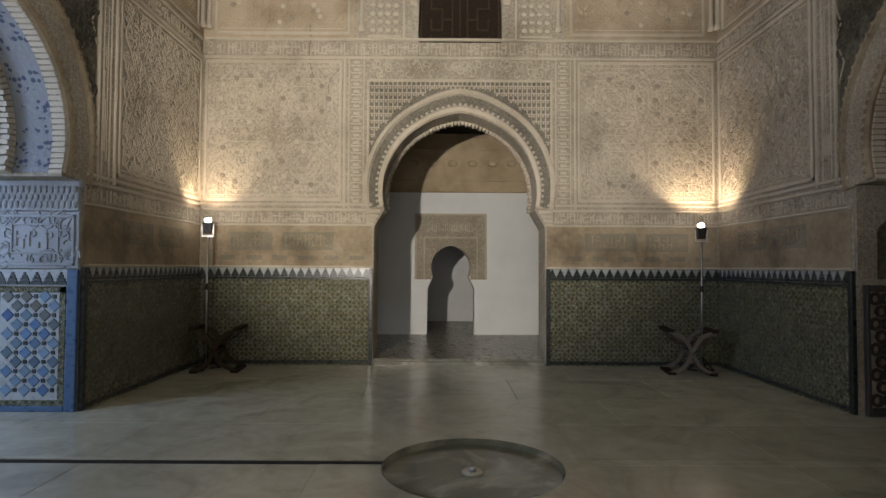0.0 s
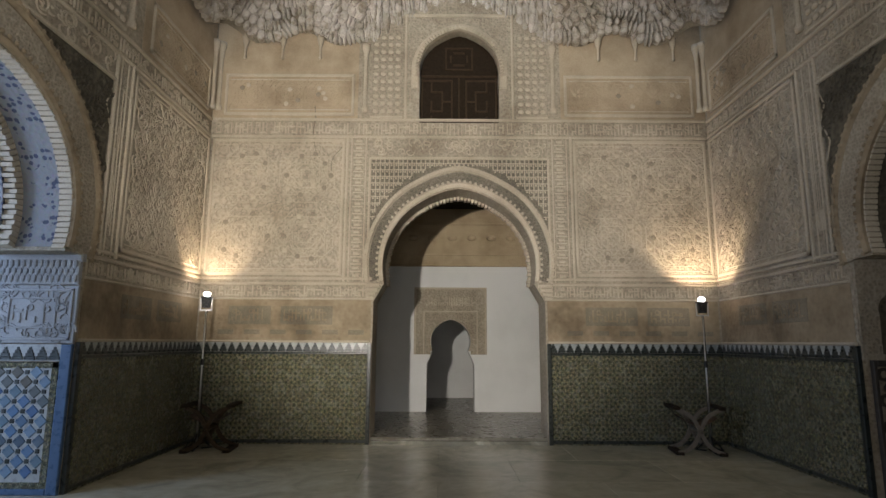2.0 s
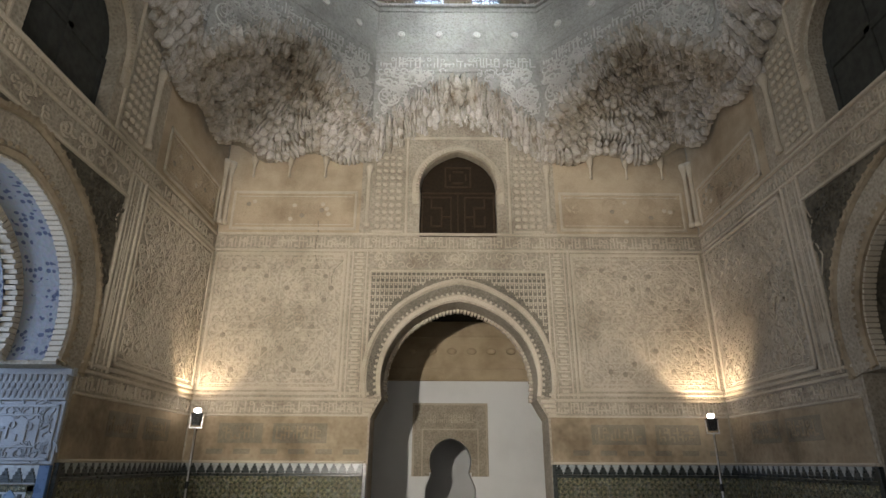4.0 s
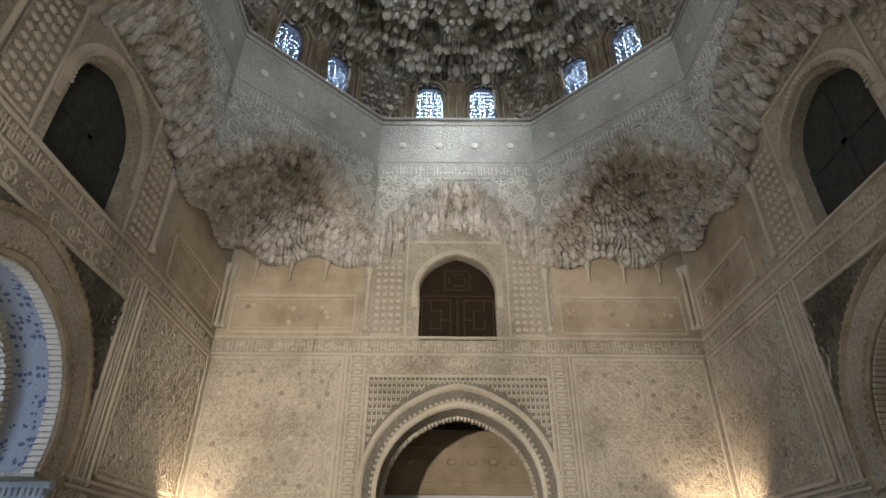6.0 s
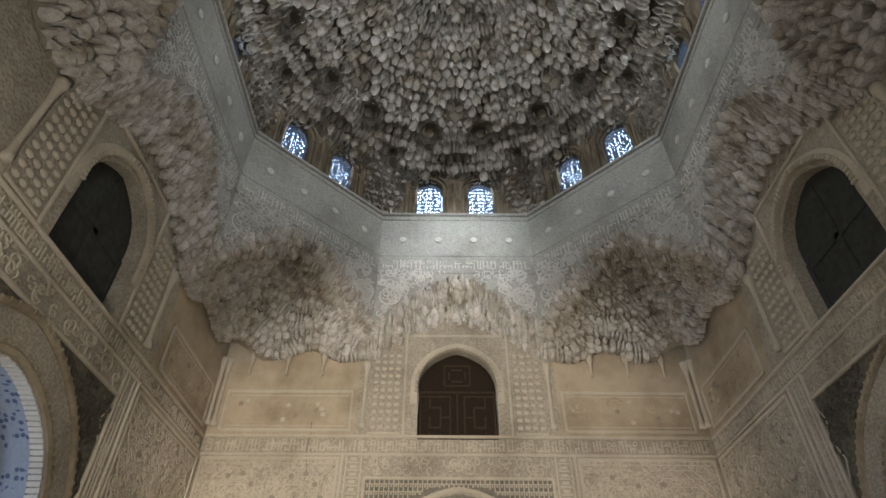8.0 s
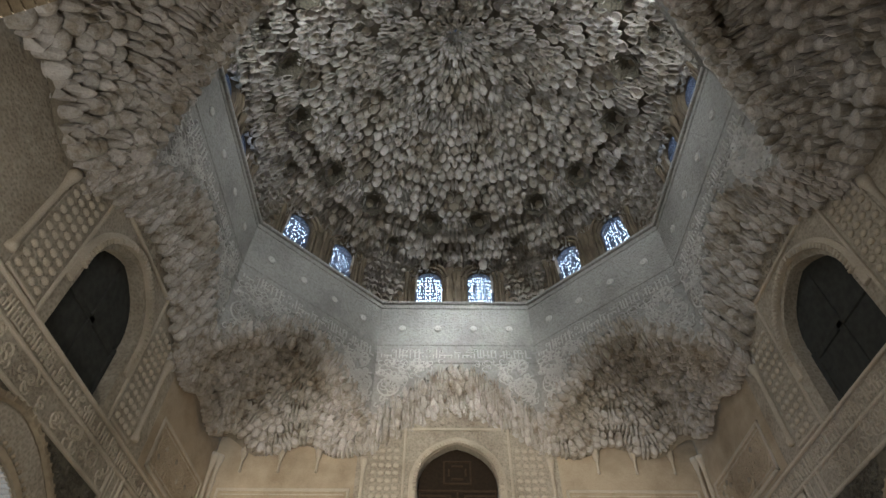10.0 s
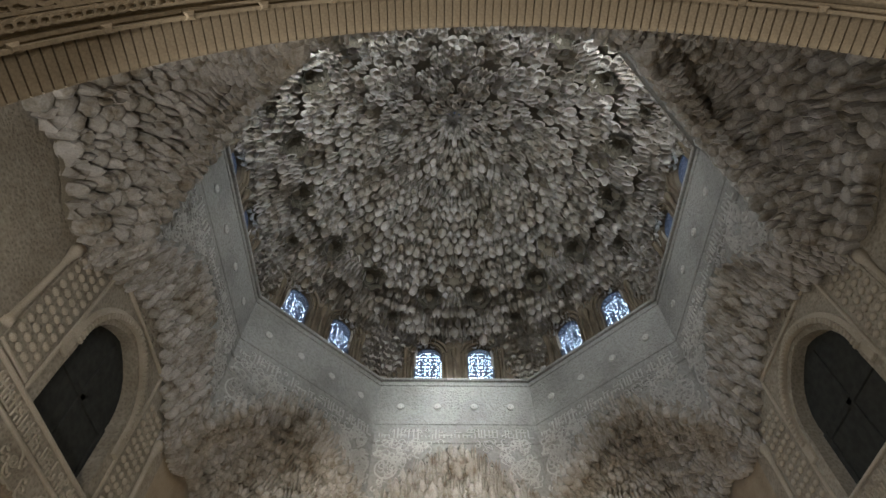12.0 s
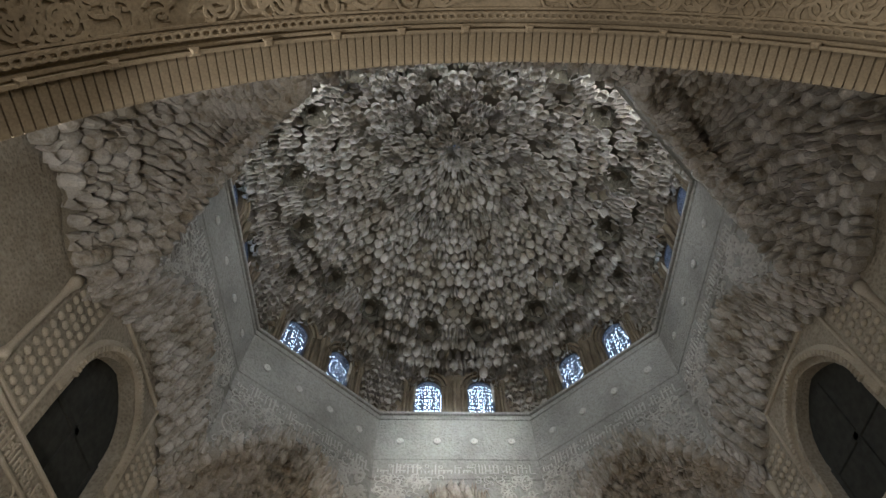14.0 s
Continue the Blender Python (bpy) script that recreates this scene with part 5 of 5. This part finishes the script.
# ---- jamb of the daylit archway: tiles, carved panel and capital ----
JM = pose(-SIDE, 1.03, 0)
jamb = put("jamb_panel", Build().box(-0.85, -0.10, -0.02, 0.0, 0.10, 1.28, 0.004).mesh(), TILE_WHITE, JM, label="white and blue tile panel of lozenges on the arch jamb", category="tile panel", kind="structure")
DIA = mesh_of([(0, -0.008, -0.062), (0.062, -0.008, 0), (0, -0.008, 0.062), (-0.062, -0.008, 0), (0, 0, -0.070), (0.070, 0, 0), (0, 0, 0.070), (-0.070, 0, 0)],
              [(0, 1, 2, 3), (4, 5, 1, 0), (5, 6, 2, 1), (6, 7, 3, 2), (7, 4, 0, 3)])
DIA.materials.append(TILE_BLUE)
DOT = mesh_of([(-0.018, -0.008, -0.018), (0.018, -0.008, -0.018), (0.018, -0.008, 0.018), (-0.018, -0.008, 0.018), (-0.022, 0, -0.022), (0.022, 0, -0.022), (0.022, 0, 0.022), (-0.022, 0, 0.022)],
              [(0, 1, 2, 3), (4, 5, 1, 0), (5, 6, 2, 1), (6, 7, 3, 2), (7, 4, 0, 3)])
DOT.materials.append(TILE_BLACK)
for r in range(11):
    for q in range(6):
        x, z = -0.72 + 0.195 * q * 0.98 + (0.096 if r % 2 else 0), 0.22 + 0.096 * r
        if x > -0.20:
            continue
        put("tile", DIA, None, pose(x, -0.02, z), jamb)
        if x + 0.096 < -0.2:
            put("tile", DOT, None, pose(x + 0.096, -0.02, z), jamb)
b = Build().box(-0.85, -0.085, -0.03, 0.0, 0.06, 0.12, 0.006).box(-0.19, -0.12, -0.026, 0.0, 0.12, 1.28, 0.005).box(-0.85, -0.80, -0.026, 0.0, 0.12, 1.28, 0.005).box(-0.85, -0.12, -0.026, 0.0, 1.22, 1.28, 0.005)
put("mosaic_border", b.mesh(), MOSAIC, None, jamb)
put("blue_edge", Build().box(-0.115, -0.0, -0.036, 0.0, 0.0, 1.46, 0.008).box(-0.85, -0.115, -0.036, 0.0, 0.0, 0.06, 0.008).mesh(), TILE_BORDER, None, jamb)
put("merlon_band", Build().box(-0.85, -0.115, -0.026, 0.0, 1.29, 1.46, 0.003).mesh(), TILE_WHITE, None, jamb)
for i in range(6):
    put("merlon", MERLON, None, pose(-0.80 + 0.125 * i, -0.026, 1.303), jamb)
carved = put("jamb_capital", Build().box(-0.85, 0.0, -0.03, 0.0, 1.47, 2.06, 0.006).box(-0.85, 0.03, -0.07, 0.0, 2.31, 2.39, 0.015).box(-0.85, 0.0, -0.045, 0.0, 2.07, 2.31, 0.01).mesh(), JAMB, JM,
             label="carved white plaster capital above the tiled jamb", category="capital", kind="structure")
b = Build()
for x0, x1, z0, z1 in ((-0.84, -0.04, 1.50, 1.53), (-0.84, -0.04, 2.0, 2.03), (-0.07, -0.04, 1.5, 2.03), (-0.70, -0.20, 1.62, 1.64), (-0.70, -0.20, 1.92, 1.94), (-0.22, -0.20, 1.62, 1.94), (-0.70, -0.68, 1.62, 1.94)):
    b.box(x0, x1, -0.045, -0.028, z0, z1, 0.005)
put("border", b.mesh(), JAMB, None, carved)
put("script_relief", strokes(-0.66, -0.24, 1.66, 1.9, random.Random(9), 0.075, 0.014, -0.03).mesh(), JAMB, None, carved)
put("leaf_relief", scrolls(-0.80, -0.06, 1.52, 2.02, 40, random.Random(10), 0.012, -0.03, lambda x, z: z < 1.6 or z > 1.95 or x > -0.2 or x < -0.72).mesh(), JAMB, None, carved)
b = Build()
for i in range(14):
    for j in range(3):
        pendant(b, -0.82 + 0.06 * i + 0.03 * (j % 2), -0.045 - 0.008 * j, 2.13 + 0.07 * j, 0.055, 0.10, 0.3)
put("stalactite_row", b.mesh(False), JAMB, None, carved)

# ---- jamb of the dark archway: low pierced screen and a niche above it ----
JR = pose(SIDE, 1.0, 0)
screen = empty("pierced_screen", JR, "low dark pierced wooden screen beside the unlit archway", "screen")
b = Build().box(0.06, 0.10, -0.05, 0.0, 0.0, 1.34, 0.006).box(0.10, 0.86, -0.05, 0.0, 1.28, 1.34, 0.006).box(0.10, 0.86, -0.05, 0.0, 0.0, 0.08, 0.006)
put("frame", b.mesh(), PIERCED, None, screen)
FRET = Build().sweep([(0.055 * math.cos(a), 0.055 * math.sin(a), math.cos(a), math.sin(a)) for a in [q * math.pi / 4 for q in range(8)]],
                     [(-0.014, -0.035), (0.014, -0.035), (0.014, -0.01), (-0.014, -0.01)], True).mesh()
FRET.materials.append(PIERCED)
for iz in range(9):
    for ix in range(6):
        put("fret_ring", FRET, None, pose(0.17 + 0.13 * ix + (0.065 if iz % 2 else 0), 0, 0.16 + 0.13 * iz), screen)
put("jamb_plaster", slab_with_holes([(0, 1.34), (0.86, 1.34), (0.86, 2.39), (0, 2.39)], [arch_hole(0.36, 0.16, 1.40, 1.80, 1.85, 0.16, 12)], -0.012, 0.02), CARVED_FINE, JR,
    label="plaster jamb with a small arched niche", category="jamb", kind="structure")
# dark sheet just behind the opening, painted as the niche's shade
put("niche_back", Build().box(0.15, 0.58, 0.005, 0.012, 1.36, 2.05).mesh(), DARKPLASTER, JR, label="dark plate that stands for the small niche's depth", category="niche", kind="structure")

# ---- entrance arch over the camera ----
ent = empty("entrance_soffit", M_FRONT, "carved tan soffit of the entrance arch with a ribbed edge", "arch soffit", kind="structure")
RIB = Build().box(-0.0175, 0.0175, -0.01, 0.14, -0.028, 0.01).mesh()
RIB.materials.append(TAN)
for x, z, nx, nz in arc(FA[0], FA[1], FA[2] + 0.005, 3, 177, 148):
    put("rib", RIB, None, Matrix.Translation((x, 0, z)) @ pose(0, 0, 0, 0, 90 - math.degrees(math.atan2(nz, nx)), 0), ent)


def on_soffit(flat, inset):
    """Bends a relief drawn flat (x along the arch, z across the soffit) onto the entrance soffit."""
    out = []
    for x, y, z in flat.v:
        a, r = math.pi / 2 - x / FA[2], FA[2] - inset + y
        out.append((FA[0] + r * math.cos(a), z, FA[1] + r * math.sin(a)))
    return mesh_of(out, flat.f)


rails = Build()
n = 60
for z0, z1, o in ((0.14, 0.155, 0.035), (0.165, 0.18, 0.02), (0.196, 0.239, 0.024), (0.245, 0.255, 0.02), (0.78, 0.82, 0.03)):
    for i in range(n):
        x0, x1 = -3.1 + 6.2 * i / n, -3.1 + 6.2 * (i + 1) / n
        rails.box(x0, x1, -o, 0.01, z0, z1)
put("rails", on_soffit(rails, 0.0), TAN, None, ent)
clasp = Build()
for i in range(19):
    x = -3.0 + 0.333 * i
    clasp.box(x - 0.022, x + 0.022, -0.042, 0.01, 0.135, 0.17, 0.01)
put("clasps", on_soffit(clasp, 0.0), TAN, None, ent, kind="stuff")
chain = Build()
for i in range(150):
    x = -3.0 + 0.04 * i
    chain.sweep([(x + 0.021 * math.cos(a), 0.2175 + 0.015 * math.sin(a), math.cos(a), math.sin(a)) for a in [k * math.pi / 4 for k in range(8)]],
                [(-0.005, -0.034), (0.005, -0.034), (0.005, -0.022), (-0.005, -0.022)], True)
put("guilloche", on_soffit(chain, 0.0), TAN, None, ent, kind="stuff")
rg = random.Random(77)
put("leaf_scrolls", on_soffit(scrolls(-3.0, 3.0, 0.28, 0.78, 1000, rg, 0.018, wide=0.012), 0.0), TAN, None, ent, kind="stuff")
put("soffit_ground", Build().sweep(arc(FA[0], FA[1], FA[2] - 0.004, 1, 179, 56), [(0.0, 0.0), (-0.004, 0.0), (-0.004, 1.5), (0.0, 1.5)]).mesh(), TAN, None, ent)

# ---- things: lamps, chairs, basin ----


def flood_stand(x, y, top, yaw, label):
    """Halogen floodlight on a thin pole with a folded tripod foot, its head turned up."""
    s = empty("floodlight_stand", pose(x, y, 0, 0, 0, yaw), label, "floodlight stand", "floodlights in the corners")
    put("pole", Build().lathe([(0.014, 0.06), (0.014, 1.2), (0.011, 1.22), (0.011, top - 0.25)], 10).mesh(True), STEEL, None, s)
    for k in range(3):
        a = radians(120 * k + 30)
        put("foot", Build().tube((0, 0, 0.22), (0.2 * math.cos(a), 0.2 * math.sin(a), 0.012), 0.009).tube((0.07 * math.cos(a), 0.07 * math.sin(a), 0.01), (0.22 * math.cos(a), 0.22 * math.sin(a), 0.01), 0.01).mesh(True), BLACKMETAL, None, s)
    put("collar", Build().lathe([(0.02, 1.16), (0.024, 1.18), (0.024, 1.23), (0.02, 1.25)], 10).mesh(True), BLACKMETAL, None, s)
    b = Build().box(-0.085, 0.085, -0.012, 0.012, top - 0.265, top - 0.245).box(-0.085, -0.073, -0.012, 0.012, top - 0.25, top - 0.08).box(0.073, 0.085, -0.012, 0.012, top - 0.25, top - 0.08)
    put("yoke", b.mesh(), STEEL, None, s)
    h = Build()
    h.add([(-0.045, -0.05, top - 0.22), (0.045, -0.05, top - 0.22), (0.045, 0.05, top - 0.22), (-0.045, 0.05, top - 0.22), (-0.07, -0.06, top - 0.06), (0.07, -0.06, top - 0.06), (0.07, 0.06, top - 0.06), (-0.07, 0.06, top - 0.06)],
          [(3, 2, 1, 0), (0, 1, 5, 4), (1, 2, 6, 5), (2, 3, 7, 6), (3, 0, 4, 7)])
    for k in range(5):
        h.box(-0.05, 0.05, -0.066, -0.05, top - 0.20 + 0.026 * k, top - 0.19 + 0.026 * k)
    hs = put("housing", h.mesh(), BLACKMETAL, None, s)
    put("lit_lamp", Build().lathe([(0.01, top - 0.055), (0.04, top - 0.045), (0.05, top - 0.02), (0.042, top), (0.01, top + 0.012)], 12).mesh(True), BULB, None, hs, "glaring white halogen lamp")
    put("cable", Build().tube((0.016, 0.01, 1.15), (0.02, 0.012, top - 0.25), 0.004, 6).tube((0.016, 0.01, 1.15), (0.03, 0.02, 0.03), 0.004, 6).mesh(True), BLACKMETAL, None, s)
    return s


flood_stand(-3.71, 3.45, 2.20, 10, "thin steel floodlight stand with a lit halogen head in the corner")
flood_stand(3.54, 3.45, 2.16, -10, "thin steel floodlight stand with lit halogen head beside a chair")
flood_stand(-2.30, -3.85, 2.25, 30, "thin steel floodlight stand with a lit halogen head beside the entrance")


def scissor_chair(x, y, yaw, frame_mat, label):
    """Low folding chair with curved crossed legs, a slung leather seat and flat arms."""
    s = empty("folding_chair", pose(x, y, 0, 0, 0, yaw), label, "chair", "folding chairs")
    for yy in (-0.22, 0.22):
        for sgn in (-1, 1):
            path = []
            for k in range(13):
                t = k / 12
                xx = sgn * (-0.29 + 0.58 * t)
                zz = 0.03 + 0.57 * t
                bow = math.sin(2 * math.pi * t) * 0.055
                path.append((xx - sgn * bow * -0.6, zz - bow, 0.707 * -sgn, 0.707))
            put("leg", Build().sweep(path, [(-0.026, yy - 0.02), (0.026, yy - 0.02), (0.026, yy + 0.02), (-0.026, yy + 0.02)]).mesh(), frame_mat, None, s)
    for sgn in (-1, 1):
        put("arm", Build().box(sgn * 0.30 - 0.045, sgn * 0.30 + 0.045, -0.27, 0.27, 0.60, 0.64, 0.012).mesh(), WOOD, None, s)
        put("foot_rail", Build().box(sgn * 0.28 - 0.05, sgn * 0.28 + 0.05, -0.26, 0.26, 0.0, 0.04, 0.01).mesh(), WOOD, None, s)
    put("hub", Build().tube((0, -0.25, 0.315), (0, 0.25, 0.315), 0.03, 10).mesh(True), frame_mat, None, s)
    b = Build()
    v = [(0.24 * (2 * i / 10 - 1), yy, 0.50 - 0.10 * (1 - (2 * i / 10 - 1) ** 2) + dz) for dz in (0.0, -0.012) for yy in (-0.19, 0.19) for i in range(11)]
    f = [(i, i + 1, 12 + i, 11 + i) for i in range(10)] + [(33 + i, 34 + i, 23 + i, 22 + i) for i in range(10)] + [(i + 1, i, 22 + i, 23 + i) for i in range(10)] + [(11 + i, 12 + i, 34 + i, 33 + i) for i in range(10)]
    put("seat", b.add(v, f).mesh(True), LEATHER, None, s)
    return s


scissor_chair(-3.50, 3.40, 6, WOOD_LIGHT, "low dark folding chair with crossed legs in a shaded corner")
scissor_chair(3.30, 3.38, -8, BONE, "low folding chair with pale inlaid crossed legs in a corner")

basin = empty("fountain_basin", pose(-0.03, -0.52, 0), "round shallow marble fountain basin sunk in the floor, damp and stained", "fountain basin")
put("dish", Build().lathe([(0.001, -0.07), (0.69, -0.07), (0.6915, -0.001), (0.684, -0.002), (0.676, -0.036), (0.655, -0.047), (0.5, -0.05), (0.09, -0.052), (0.001, -0.052)], 72).mesh(True), DAMP, None, basin)
put("nozzle_ring", Build().lathe([(0.085, -0.052), (0.082, -0.036), (0.06, -0.030), (0.045, -0.038), (0.02, -0.040)], 24).mesh(True), MARBLE, None, basin, "pale stone ring round the jet")
put("nozzle", Build().lathe([(0.022, -0.045), (0.022, -0.018), (0.014, -0.012), (0.012, -0.012)], 12).mesh(True), STEEL, None, basin, "small bright metal jet")

CH0, CH1 = -0.50, -0.39
trough = Build().box(-8.4, -0.66, CH0, CH1, -0.10, -0.062).box(-8.4, -0.70, CH1 - 0.005, CH1, -0.062, -0.012).box(-8.4, -0.70, CH0, CH0 + 0.005, -0.062, -0.012)
channel = put("water_channel", trough.mesh(), CHANNEL_DARK, label="narrow dark water channel cut in the marble floor", category="channel", kind="structure")

# ---- floor slabs, last ----
SLABS = {}
rg = random.Random(6)


def slab(x0, x1, y0, y1):
    g = 0.0014
    key = (round(x1 - x0, 3), round(y1 - y0, 3))
    if key not in SLABS:
        w, d = key[0] / 2 - g, key[1] / 2 - g
        e = 0.0025
        v = [(sx * (w - e), sy * (d - e), 0.0) for sx, sy in ((-1, -1), (1, -1), (1, 1), (-1, 1))] + [(sx * w, sy * d, z) for z in (-e, -0.06) for sx, sy in ((-1, -1), (1, -1), (1, 1), (-1, 1))]
        f = [(0, 1, 2, 3)] + [(a + i, a + (i + 1) % 4, c + (i + 1) % 4, c + i) for c, a in ((0, 4), (4, 8)) for i in range(4)]
        SLABS[key] = mesh_of(v, f)
        SLABS[key].materials.append(MARBLE)
    put("slab", SLABS[key], None, pose((x0 + x1) / 2, (y0 + y1) / 2, rg.uniform(-0.0012, 0.0)), floor)


rows_y = [-9.0, -7.6, -6.2, -4.9, -3.6, -2.5, -1.4, CH0, CH1, 0.62, 1.66, 2.8, BACK + 0.06]
for j in range(len(rows_y) - 1):
    y0, y1 = rows_y[j], rows_y[j + 1]
    if (y0, y1) == (CH0, CH1):
        slab(0.8, 8.4, y0, y1)
        continue
    shift = 0.9 if j % 2 else 0.0
    x = -8.4 - shift
    while x < 8.4:
        by_basin = y0 in (-1.4, CH1)
        if not (by_basin and abs(x + 1.2) < 0.01):
            slab(0.8 if by_basin and abs(x - 0.6) < 0.01 else x, x + 1.8, y0, y1)
        x += 1.8
# the slab round the basin, open to the channel
BR = 0.692
turn0, turn1 = math.pi + math.asin(-(CH0 + 0.52) / BR), -math.pi - math.asin((CH1 + 0.52) / BR) + 2 * math.pi
hole = [(-0.03 + BR * math.cos(q), -0.52 + BR * math.sin(q)) for q in [turn1 - (turn1 - turn0 + 2 * math.pi) * k / 72 for k in range(73)]]
surround = slab_with_holes([(-1.199, CH1), *hole, (-1.199, CH0), (-1.199, -1.399), (0.799, -1.399), (0.799, 0.619), (-1.199, 0.619)], [], 0.0, 0.06)
put("slab", surround, MARBLE, pose(0, 0, 0, -90, 0, 0), floor)
